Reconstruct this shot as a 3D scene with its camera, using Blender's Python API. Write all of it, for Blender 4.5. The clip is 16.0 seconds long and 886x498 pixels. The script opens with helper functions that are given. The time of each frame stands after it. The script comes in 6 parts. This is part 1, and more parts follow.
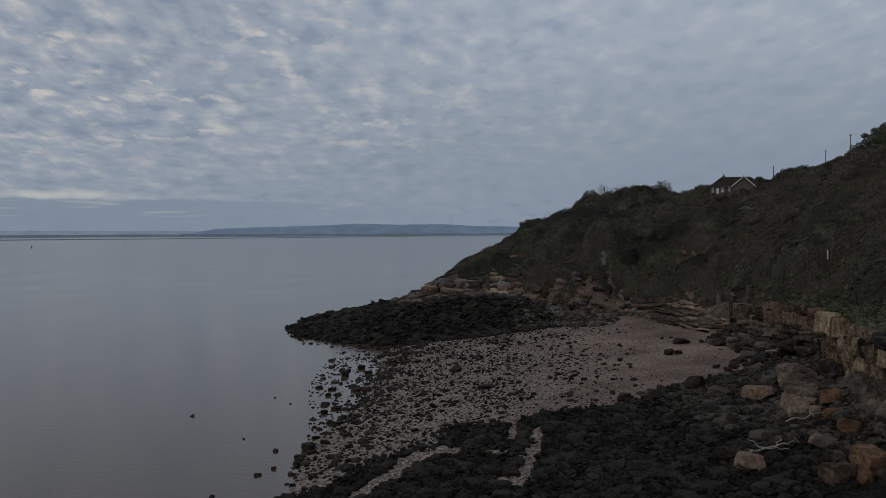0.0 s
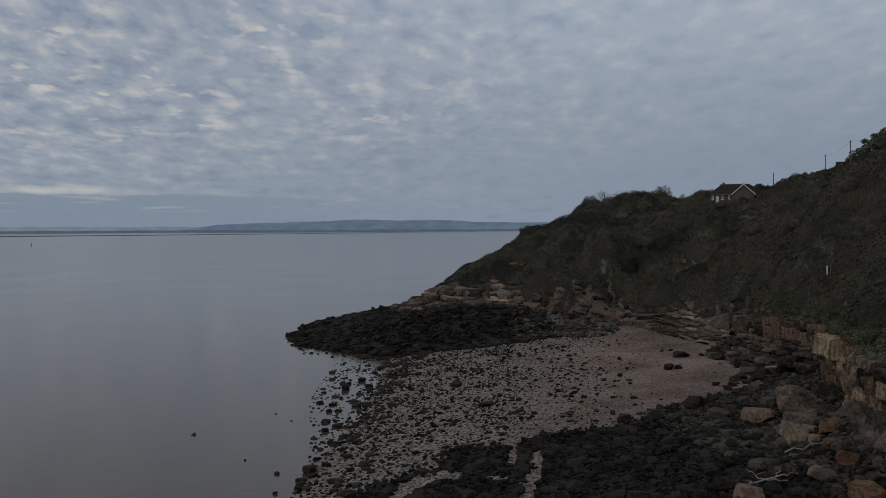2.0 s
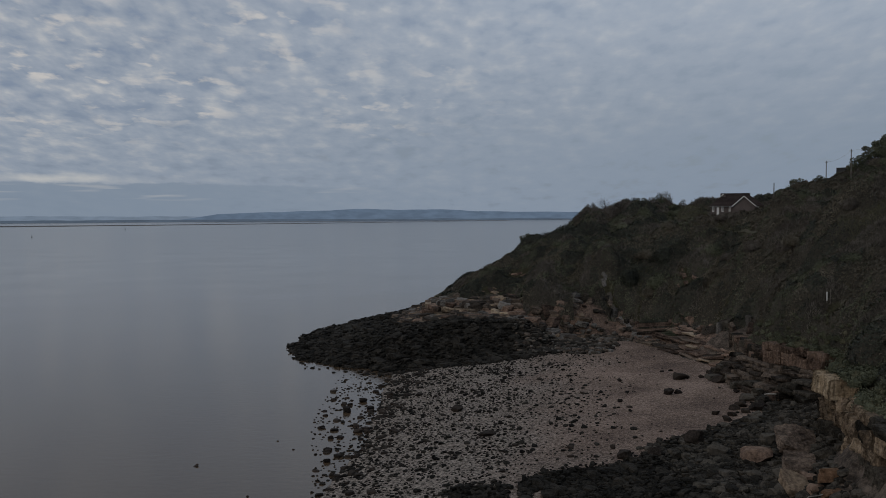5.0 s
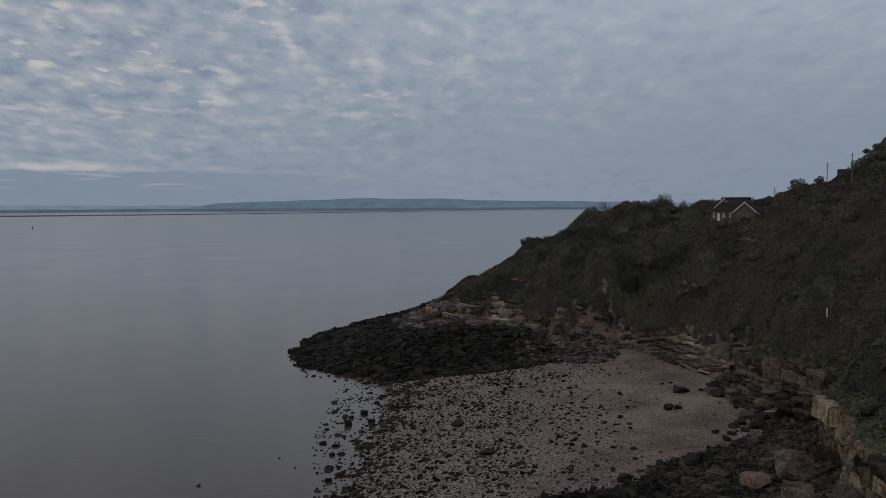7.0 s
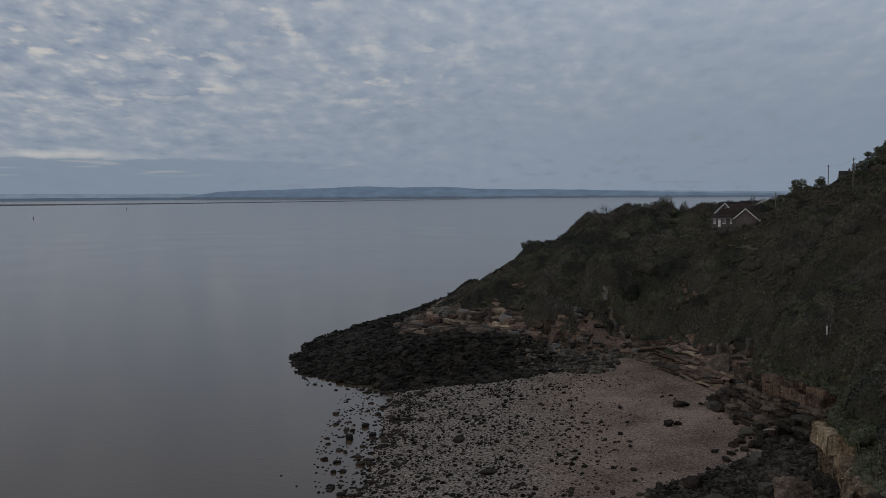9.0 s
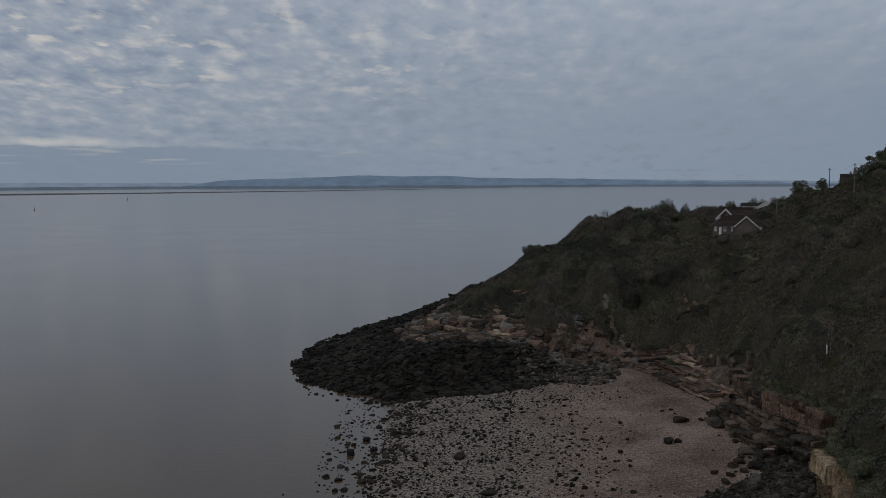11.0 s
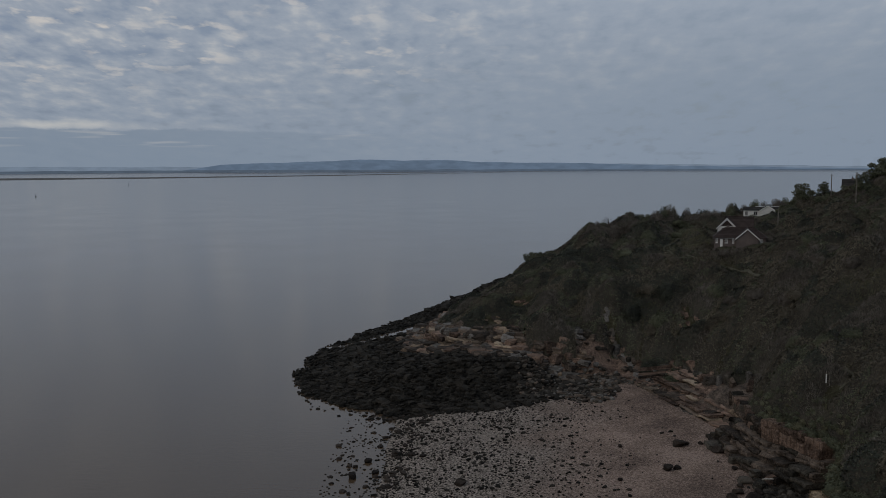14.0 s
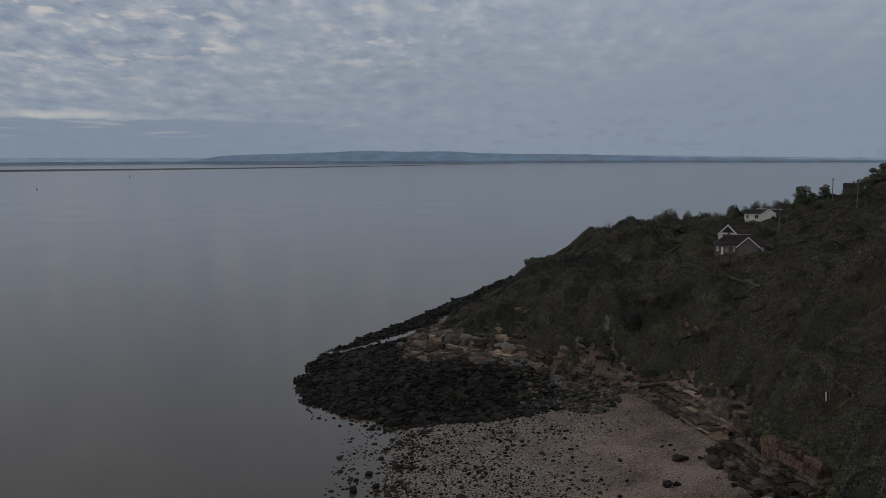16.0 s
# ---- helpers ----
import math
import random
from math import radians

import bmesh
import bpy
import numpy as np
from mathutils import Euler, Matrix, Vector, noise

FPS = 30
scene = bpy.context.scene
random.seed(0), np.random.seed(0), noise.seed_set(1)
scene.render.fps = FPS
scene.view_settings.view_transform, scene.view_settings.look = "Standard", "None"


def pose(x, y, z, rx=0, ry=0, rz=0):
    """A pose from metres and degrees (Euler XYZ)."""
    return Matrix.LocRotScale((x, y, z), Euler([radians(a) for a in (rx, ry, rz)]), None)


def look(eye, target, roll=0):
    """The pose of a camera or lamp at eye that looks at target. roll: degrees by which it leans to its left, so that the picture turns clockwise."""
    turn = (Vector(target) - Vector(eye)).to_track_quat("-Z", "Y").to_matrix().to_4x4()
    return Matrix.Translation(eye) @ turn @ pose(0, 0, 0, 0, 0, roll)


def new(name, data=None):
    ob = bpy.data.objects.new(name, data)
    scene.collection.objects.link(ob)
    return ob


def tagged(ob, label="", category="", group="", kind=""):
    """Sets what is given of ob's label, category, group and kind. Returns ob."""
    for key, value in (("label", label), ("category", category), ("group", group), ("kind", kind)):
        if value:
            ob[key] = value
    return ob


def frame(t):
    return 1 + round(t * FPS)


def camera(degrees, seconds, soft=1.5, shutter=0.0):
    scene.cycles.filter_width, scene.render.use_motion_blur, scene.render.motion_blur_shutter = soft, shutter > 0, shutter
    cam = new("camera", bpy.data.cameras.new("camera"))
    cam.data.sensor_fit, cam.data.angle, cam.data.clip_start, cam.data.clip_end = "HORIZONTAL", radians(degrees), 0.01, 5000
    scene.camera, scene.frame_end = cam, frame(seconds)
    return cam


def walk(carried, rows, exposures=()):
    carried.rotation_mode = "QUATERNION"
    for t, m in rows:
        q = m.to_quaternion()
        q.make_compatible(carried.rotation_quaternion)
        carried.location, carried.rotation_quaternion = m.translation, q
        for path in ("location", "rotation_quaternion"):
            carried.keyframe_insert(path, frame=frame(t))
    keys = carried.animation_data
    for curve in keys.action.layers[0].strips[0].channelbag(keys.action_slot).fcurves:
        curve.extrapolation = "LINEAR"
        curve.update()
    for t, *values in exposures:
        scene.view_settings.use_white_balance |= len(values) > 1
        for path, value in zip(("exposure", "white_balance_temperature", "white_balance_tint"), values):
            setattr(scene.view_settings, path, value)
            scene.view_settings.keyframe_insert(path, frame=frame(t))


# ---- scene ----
cam = camera(54.0, 16.0, soft=0.7)
EXPOSURE = -1.25
PATH = [
    (0, 0.417, 0.057, 24.768, 88.7756, 0.3088, 0.8462),
    (1, 0.384, -0.049, 26.272, 88.6128, 0.3231, 0.8356),
    (2, 0.355, -0.137, 27.979, 88.4612, 0.3347, 0.8314),
    (3, 0.332, -0.206, 29.847, 88.2665, 0.3436, 0.8329),
    (4, 0.313, -0.256, 31.843, 88.0082, 0.3496, 0.8399),
    (5, 0.299, -0.287, 33.944, 87.6880, 0.3530, 0.8518),
    (6, 0.290, -0.300, 36.132, 87.3198, 0.3536, 0.8683),
    (7, 0.286, -0.294, 38.397, 86.9228, 0.3515, 0.8888),
    (8, 0.286, -0.268, 40.728, 86.5150, 0.3466, 0.9129),
    (9, 0.292, -0.224, 43.116, 86.1101, 0.3390, 0.9401),
    (10, 0.302, -0.162, 45.549, 85.7152, 0.3286, 0.9700),
    (11, 0.317, -0.080, 48.013, 85.3312, 0.3155, 1.0022),
    (12, 0.337, 0.020, 50.485, 84.9549, 0.2997, 1.0361),
    (13, 0.361, 0.139, 52.936, 84.5828, 0.2811, 1.0714),
    (14, 0.391, 0.277, 55.323, 84.2174, 0.2598, 1.1076),
    (15, 0.425, 0.434, 57.593, 83.8748, 0.2357, 1.1442),
    (16, 0.464, 0.610, 59.677, 83.5946, 0.2089, 1.1807),
]
walk(cam, [(t, pose(*place)) for t, *place in PATH], exposures=[(0, EXPOSURE), (16, EXPOSURE)])

# ---- sky and light ----


def nodes_of(tree):
    """A short way to add nodes and links to a node tree."""
    tree.nodes.clear()

    def add(kind, **values):
        node = tree.nodes.new(kind)
        for key, value in values.items():
            if key.startswith("in_"):
                name = key[3:]
                socket = node.inputs[int(name)] if name.isdigit() else node.inputs[name.replace("_", " ")]
                if isinstance(value, bpy.types.NodeSocket):
                    tree.links.new(value, socket)
                else:
                    socket.default_value = value
            elif key == "op":
                node.operation = value
        return node
    return add


def ramp(add, fac, stops):
    node = add("ShaderNodeValToRGB", in_0=fac)
    e = node.color_ramp.elements
    while len(e) < len(stops):
        e.new(0.5)
    for k, (p, c) in enumerate(stops):
        e[k].position = p
        e[k].color = (*c, 1) if len(c) == 3 else c
    return node.outputs[0]


def grey(v):
    return (v, v, v)


def math_node(add, op, a, b=0.0, c=0.0, clamp=False):
    node = add("ShaderNodeMath", op=op, in_0=a, in_1=b, in_2=c)
    node.use_clamp = clamp
    return node.outputs[0]


def mix(add, fac, a, b, blend="MIX"):
    node = add("ShaderNodeMix")
    node.data_type, node.blend_type = "RGBA", blend
    tree = node.id_data
    for k, v in ((0, fac), (6, a), (7, b)):
        if isinstance(v, bpy.types.NodeSocket):
            tree.links.new(v, node.inputs[k])
        else:
            node.inputs[k].default_value = v if k == 0 else ((*v, 1) if len(v) == 3 else v)
    return node.outputs[2]


def noise_tex(add, vector, scale, detail=4.0, rough=0.55, distortion=0.0):
    node = add("ShaderNodeTexNoise", in_Vector=vector, in_Scale=scale, in_Detail=detail, in_Roughness=rough, in_Distortion=distortion)
    return node.outputs[0]


SUN_ELEVATION, SUN_TURN = radians(32), radians(232)
world = bpy.data.worlds.new("overcast_sky")
scene.world = world
world.use_nodes = True
add = nodes_of(world.node_tree)
sky = add("ShaderNodeTexSky")
sky.sky_type, sky.sun_disc = "NISHITA", False
sky.sun_elevation, sky.sun_rotation, sky.air_density, sky.dust_density = SUN_ELEVATION, SUN_TURN, 1.2, 2.0
blue = mix(add, 1.0, sky.outputs[0], grey(0.10), "MULTIPLY")
way = add("ShaderNodeTexCoord").outputs["Generated"]
sep = add("ShaderNodeSeparateXYZ", in_0=way)
dx, dy, dz = sep.outputs[0], sep.outputs[1], sep.outputs[2]
up = math_node(add, "MAXIMUM", dz, 0.0)
lift = math_node(add, "ADD", up, 0.34)
# the cloud sheet's ripples lie in arcs, one behind the other, out to the horizon
bearing = math_node(add, "ARCTAN2", dx, dy)
sheet = add("ShaderNodeCombineXYZ", in_0=math_node(add, "DIVIDE", bearing, lift), in_1=math_node(add, "DIVIDE", 1.0, lift), in_2=0.0).outputs[0]
cells = noise_tex(add, add("ShaderNodeVectorMath", op="MULTIPLY", in_0=sheet, in_1=(1.05, 1.0, 1.0)).outputs[0], 12.0, 4.0, 0.5, 0.0)
ripples = noise_tex(add, add("ShaderNodeVectorMath", op="MULTIPLY", in_0=sheet, in_1=(1.0, 1.0, 1.0)).outputs[0], 23.0, 3.0, 0.5, 0.0)
banks = noise_tex(add, sheet, 2.4, 3.0, 0.5)
cover = math_node(add, "ADD", math_node(add, "ADD", math_node(add, "MULTIPLY", cells, 0.58), math_node(add, "MULTIPLY", ripples, 0.38)), math_node(add, "MULTIPLY", banks, 0.29))
cloud = ramp(add, cover, [(0.49, (0.55, 0.67, 0.89)), (0.57, (0.665, 0.765, 0.92)), (0.63, (0.75, 0.84, 0.98)), (0.69, (0.90, 0.96, 1.05)), (0.77, (1.20, 1.20, 1.20))])
calm = math_node(add, "MULTIPLY", math_node(add, "MULTIPLY_ADD", dx, 1.4, 0.66, clamp=True), 0.72)
cloud = mix(add, calm, cloud, (0.735, 0.835, 0.975))
# brighter flecks where the sheet thins over the sea
fleck_at = add("ShaderNodeVectorMath", op="MULTIPLY", in_0=sheet, in_1=(0.85, 1.10, 1.0)).outputs[0]
flecks = ramp(add, noise_tex(add, fleck_at, 17.0, 4.0, 0.5, 0.1), [(0.545, grey(0.0)), (0.66, grey(1.0))])
thin = ramp(add, noise_tex(add, sheet, 3.1, 2.0), [(0.42, grey(0.0)), (0.60, grey(1.0))])
seaward = math_node(add, "MULTIPLY_ADD", dx, -3.2, 0.45, clamp=True)
height_band = ramp(add, up, [(0.05, grey(0.0)), (0.10, grey(1.0)), (0.19, grey(1.0)), (0.30, grey(0.25))])
fleck_fac = math_node(add, "MULTIPLY", math_node(add, "MULTIPLY", flecks, thin), math_node(add, "MULTIPLY", seaward, height_band))
cloud = mix(add, fleck_fac, cloud, (1.32, 1.26, 1.20))
# the sheet is thinner overhead, away from the seaward corner
thinner = math_node(add, "MULTIPLY", ramp(add, up, [(0.10, grey(0.0)), (0.30, grey(1.0))]), math_node(add, "MULTIPLY_ADD", dx, 2.4, 0.75, clamp=True))
cloud = mix(add, math_node(add, "MULTIPLY_ADD", thinner, 0.85, 0.0), mix(add, 1.0, cloud, grey(0.93), "MULTIPLY"), mix(add, 1.0, cloud, grey(1.16), "MULTIPLY"))
# the sheet thickens to an even slate grey low down and inland
even = math_node(add, "MULTIPLY_ADD", dx, 1.1, 0.45, clamp=True)
low = ramp(add, up, [(0.0, grey(1)), (0.06, grey(0.85)), (0.12, grey(0.45)), (0.20, grey(0.0))])
cloud = mix(add, math_node(add, "MULTIPLY", even, low), cloud, (0.46, 0.57, 0.72))
haze = ramp(add, up, [(0.0, grey(0.75)), (0.05, grey(0.5)), (0.12, grey(0.0))])
cloud = mix(add, haze, cloud, (0.53, 0.64, 0.79))
holes = ramp(add, cover, [(0.46, grey(0.60)), (0.58, grey(0.12))])
cloud = mix(add, math_node(add, "MULTIPLY", holes, 0.3), cloud, blue)
# a low bank over the far shore, with a bright rim on the seaward side
edge = noise_tex(add, add("ShaderNodeCombineXYZ", in_0=dx, in_1=0.0, in_2=math_node(add, "MULTIPLY", dz, 3.0)).outputs[0], 9.0, 6.0, 0.62)
rim_at = math_node(add, "ADD", math_node(add, "MULTIPLY_ADD", edge, 0.022, 0.0195), math_node(add, "MULTIPLY", dx, -0.012))
side = math_node(add, "MULTIPLY", math_node(add, "MULTIPLY_ADD", dx, -5.0, -1.15, clamp=True), ramp(add, noise_tex(add, way, 14.0, 3.0), [(0.40, grey(0.25)), (0.60, grey(1.0))]))
wide_side = math_node(add, "MULTIPLY_ADD", dx, -3.0, 0.1, clamp=True)
under = math_node(add, "MULTIPLY_ADD", math_node(add, "SUBTRACT", rim_at, dz), 500.0, 0.5, clamp=True)
above = math_node(add, "SUBTRACT", dz, rim_at)
glow = math_node(add, "MULTIPLY", math_node(add, "MULTIPLY_ADD", math_node(add, "ABSOLUTE", math_node(add, "SUBTRACT", above, 0.004)), -150.0, 1.0, clamp=True), side)
cloud = mix(add, math_node(add, "MULTIPLY", glow, 0.8), cloud, (1.16, 1.14, 1.08))
cloud = mix(add, math_node(add, "MULTIPLY", under, math_node(add, "MULTIPLY", wide_side, 0.85)), cloud, (0.46, 0.565, 0.70))
streak_at = add("ShaderNodeCombineXYZ", in_0=math_node(add, "MULTIPLY", dx, 7.0), in_1=0.0, in_2=math_node(add, "MULTIPLY", dz, 90.0)).outputs[0]
streak = ramp(add, noise_tex(add, streak_at, 1.6, 2.0), [(0.58, grey(0.0)), (0.70, grey(0.6))])
zone = ramp(add, up, [(0.014, grey(0.0)), (0.020, grey(1.0)), (0.032, grey(1.0)), (0.037, grey(0.0))])
cloud = mix(add, math_node(add, "MULTIPLY", math_node(add, "MULTIPLY", streak, zone), wide_side), cloud, (0.85, 0.87, 0.90))
cloud = mix(add, 1.0, cloud, (0.985, 1.0, 1.025), "MULTIPLY")
back = add("ShaderNodeBackground", in_0=cloud, in_1=1.04)
add("ShaderNodeOutputWorld", in_0=back.outputs[0])

sun = new("sun", bpy.data.lights.new("sun", "SUN"))
sun.data.energy, sun.data.angle, sun.data.color = 1.1, radians(18), (1.0, 0.86, 0.70)
sun.matrix_world = look((0, 0, 0), (-math.sin(SUN_TURN) * math.cos(SUN_ELEVATION), -math.cos(SUN_TURN) * math.cos(SUN_ELEVATION), -math.sin(SUN_ELEVATION)))

# ---- materials ----


def material(name, build, rough=0.9, bump=0.0, specular=0.12, ior=1.45):
    """build(add, place) gives colour and height sockets for a Principled surface."""
    m = bpy.data.materials.new(name)
    m.use_nodes = True
    add = nodes_of(m.node_tree)
    place = add("ShaderNodeNewGeometry").outputs["Position"]
    made = build(add, place)
    shader = add("ShaderNodeBsdfPrincipled", in_Base_Color=made[0], in_Roughness=made[2] if len(made) > 2 else rough)
    shader.inputs["Specular IOR Level"].default_value = specular
    shader.inputs["IOR"].default_value = ior
    if bump:
        b = add("ShaderNodeBump", in_Height=made[1], in_Distance=bump, in_Strength=1.0)
        m.node_tree.links.new(b.outputs[0], shader.inputs["Normal"])
    add("ShaderNodeOutputMaterial", in_0=shader.outputs[0])
    return m


def mottled(dark, mid, light, coarse, fine, island=0.0, thing=0.0):
    """Two scales of noise between three colours; island and thing: how much single pieces differ."""
    def build(add, place):
        a = noise_tex(add, place, coarse, 3.0)
        b = noise_tex(add, place, fine, 6.0, 0.7)
        f = math_node(add, "ADD", math_node(add, "MULTIPLY", a, 0.5), math_node(add, "MULTIPLY", b, 0.7))
        if island:
            r = add("ShaderNodeNewGeometry").outputs["Random Per Island"]
            f = math_node(add, "MULTIPLY_ADD", math_node(add, "SUBTRACT", r, 0.5), island, f)
        if thing:
            r = add("ShaderNodeObjectInfo").outputs["Random"]
            f = math_node(add, "MULTIPLY_ADD", math_node(add, "SUBTRACT", r, 0.5), thing, f)
        return ramp(add, f, [(0.42, dark), (0.58, mid), (0.78, light)]), math_node(add, "ADD", b, math_node(add, "MULTIPLY", a, 2.0))
    return build


def bedded(dark, mid, light, coarse, fine, thing=0.0, bed=2.6, flute=1.3, grooves=False):
    """Layered rock: the same, with thin level beds and upright flutes in colour and relief."""
    plain_build = mottled(dark, mid, light, coarse, fine, thing=thing)

    def build(add, place):
        colour, height = plain_build(add, place)
        level = noise_tex(add, add("ShaderNodeVectorMath", op="MULTIPLY", in_0=place, in_1=(0.12, 0.12, 1.0)).outputs[0], bed, 3.0, 0.6)
        upright = noise_tex(add, add("ShaderNodeVectorMath", op="MULTIPLY", in_0=place, in_1=(1.0, 1.0, 0.12)).outputs[0], flute, 4.0, 0.65)
        lines = ramp(add, upright if grooves else level, [(0.36, grey(0.45)), (0.50, grey(1.0)), (0.70, grey(1.15))])
        colour = mix(add, 0.8, colour, lines, "MULTIPLY")
        return colour, math_node(add, "ADD", height, math_node(add, "ADD", math_node(add, "MULTIPLY", level, 2.0), math_node(add, "MULTIPLY", upright, 2.5)))
    return build


def plain(colour, spread=0.12, fine=3.0):
    return mottled(tuple(c * (1 - spread) for c in colour), colour, tuple(c * (1 + spread) for c in colour), fine * 0.2, fine)


def sand_build(add, place):
    a = noise_tex(add, place, 0.09, 3.0)
    b = noise_tex(add, place, 6.5, 6.0, 0.78)
    c = noise_tex(add, place, 1.3, 4.0, 0.6)
    pebbles = noise_tex(add, place, 2.6, 3.0, 0.65)
    f = math_node(add, "ADD", math_node(add, "MULTIPLY", a, 0.28), math_node(add, "ADD", math_node(add, "MULTIPLY", c, 0.12), math_node(add, "MULTIPLY", b, 0.68)))
    f = math_node(add, "MULTIPLY_ADD", math_node(add, "SUBTRACT", pebbles, 0.5), 0.30, f)
    sand = ramp(add, f, [(0.45, (0.085, 0.059, 0.047)), (0.54, (0.212, 0.149, 0.116)), (0.63, (0.41, 0.305, 0.245))])
    grit = ramp(add, math_node(add, "ADD", math_node(add, "MULTIPLY", b, 0.35), math_node(add, "MULTIPLY", pebbles, 0.68)), [(0.43, (0.040, 0.036, 0.030)), (0.53, (0.258, 0.218, 0.184)), (0.66, (0.53, 0.455, 0.39))])
    shingle = add("ShaderNodeAttribute")
    shingle.attribute_name = "shingle"
    return mix(add, math_node(add, "MULTIPLY_ADD", shingle.outputs["Fac"], 0.85, 0.08), sand, grit), math_node(add, "ADD", b, math_node(add, "ADD", c, math_node(add, "MULTIPLY", pebbles, 1.5)))


SAND = material("shingle_sand", sand_build, 0.85, 0.2)
WEED = material("weed_covered_rock", mottled((0.0060, 0.0054, 0.0049), (0.0170, 0.0157, 0.0132), (0.0507, 0.0451, 0.0382), 0.35, 3.4, island=0.22), 0.85, 0.30, 0.08)
WEED_ROCK = material("dark_wet_boulder", mottled((0.0079, 0.0065, 0.0058), (0.0202, 0.0158, 0.0130), (0.0504, 0.0403, 0.0331), 0.5, 4.0, island=0.15, thing=0.2), 0.8, 0.10, 0.1)
STRATA = material("buff_layered_rock", bedded((0.070, 0.055, 0.042), (0.225, 0.176, 0.130), (0.46, 0.365, 0.265), 0.45, 3.0, thing=0.3), 0.92, 0.16)
FLUTED = material("buff_fluted_sandstone", bedded((0.066, 0.050, 0.037), (0.205, 0.155, 0.110), (0.42, 0.325, 0.23), 0.45, 3.0, thing=0.25, bed=1.2, flute=2.2, grooves=True), 0.92, 0.25)
RED_ROCK = material("red_brown_rock", bedded((0.0391, 0.0287, 0.0230), (0.1242, 0.0874, 0.0678), (0.2760, 0.1932, 0.1472), 0.4, 3.0, thing=0.3), 0.92, 0.16)
PALE_BUFF = material("pale_buff_sandstone", bedded((0.11, 0.084, 0.056), (0.33, 0.255, 0.170), (0.52, 0.41, 0.285), 0.45, 3.0, bed=1.4, flute=2.0, grooves=True), 0.92, 0.22)
RED_FLUTED = material("red_brown_cliff_face", bedded((0.036, 0.026, 0.021), (0.118, 0.082, 0.063), (0.26, 0.182, 0.138), 0.4, 3.0, thing=0.2, bed=1.2, flute=2.0, grooves=True), 0.92, 0.25)
GREY_ROCK = material("grey_green_rock", mottled((0.0080, 0.0074, 0.0062), (0.026, 0.0232, 0.0190), (0.092, 0.081, 0.067), 0.45, 3.2, island=0.18, thing=0.25), 0.9, 0.14)
DARK_BED = material("dark_brown_bedded_rock", bedded((0.0179, 0.0158, 0.0135), (0.0598, 0.0478, 0.0389), (0.1644, 0.1286, 0.1017), 0.45, 3.0, thing=0.25), 0.9, 0.12)
BUFF = material("buff_weathered_rock", mottled((0.0436, 0.0329, 0.0252), (0.1307, 0.0968, 0.0707), (0.3001, 0.2275, 0.1597), 0.6, 2.6, thing=0.25), 0.92, 0.16)
RUSSET = material("russet_weathered_rock", mottled((0.0381, 0.0269, 0.0213), (0.1176, 0.0806, 0.0616), (0.2576, 0.1792, 0.1344), 0.6, 2.6, thing=0.25), 0.92, 0.16)
PINK_SLAB = material("pinkish_slab_rock", bedded((0.036, 0.028, 0.023), (0.112, 0.084, 0.066), (0.25, 0.190, 0.148), 0.5, 3.0, bed=3.4), 0.92, 0.2)
ORANGE_ROCK = material("orange_brown_rock", mottled((0.036, 0.022, 0.014), (0.115, 0.068, 0.042), (0.24, 0.148, 0.092), 0.6, 2.6, thing=0.2), 0.92, 0.16)
PALE_ROCK = material("pale_grey_rock", mottled((0.0330, 0.0304, 0.0272), (0.0990, 0.0911, 0.0816), (0.2178, 0.2013, 0.1836), 0.5, 3.0, thing=0.25), 0.92, 0.16)
EARTH = material("scrub_floor", mottled((0.016, 0.016, 0.010), (0.036, 0.034, 0.020), (0.085, 0.078, 0.048), 0.5, 3.5), 0.95, 0.3)
GORSE = material("gorse_leaves", mottled((0.0318, 0.0354, 0.0234), (0.0739, 0.0791, 0.0504), (0.1427, 0.1479, 0.0971), 0.16, 0.9, island=0.12), 0.75)
BRAMBLE = material("bramble_leaves", mottled((0.0361, 0.0316, 0.0249), (0.0813, 0.0707, 0.053), (0.1505, 0.1325, 0.0993), 0.16, 0.9, island=0.12), 0.8)
IVY = material("ivy_leaves", mottled((0.0135, 0.0155, 0.0125), (0.031, 0.034, 0.026), (0.062, 0.067, 0.050), 0.16, 0.9, island=0.12), 0.6)
ROUGH_GRASS = material("rough_grass_blades", mottled((0.046, 0.0448, 0.0276), (0.0989, 0.0954, 0.0598), (0.1725, 0.1633, 0.1069), 0.16, 0.9, island=0.12), 0.85)
THICKET = material("bare_twigs", mottled((0.0458, 0.0387, 0.0333), (0.0982, 0.0859, 0.0732), (0.1717, 0.155, 0.1331), 0.16, 0.9, island=0.12), 0.85)


def water_build(add, place):
    a = noise_tex(add, place, 0.02, 3.0)
    long_way = add("ShaderNodeVectorMath", op="MULTIPLY", in_0=place, in_1=(0.5, 1.0, 1.0)).outputs[0]
    wave = noise_tex(add, long_way, 0.9, 4.0, 0.6)
    rough = math_node(add, "MULTIPLY_ADD", a, 0.05, 0.12)
    return mix(add, a, (0.066, 0.043, 0.025), (0.082, 0.055, 0.033)), wave, rough


WATER = material("muddy_sea_water", water_build, 0.15, 0.018, 0.66, 1.33)

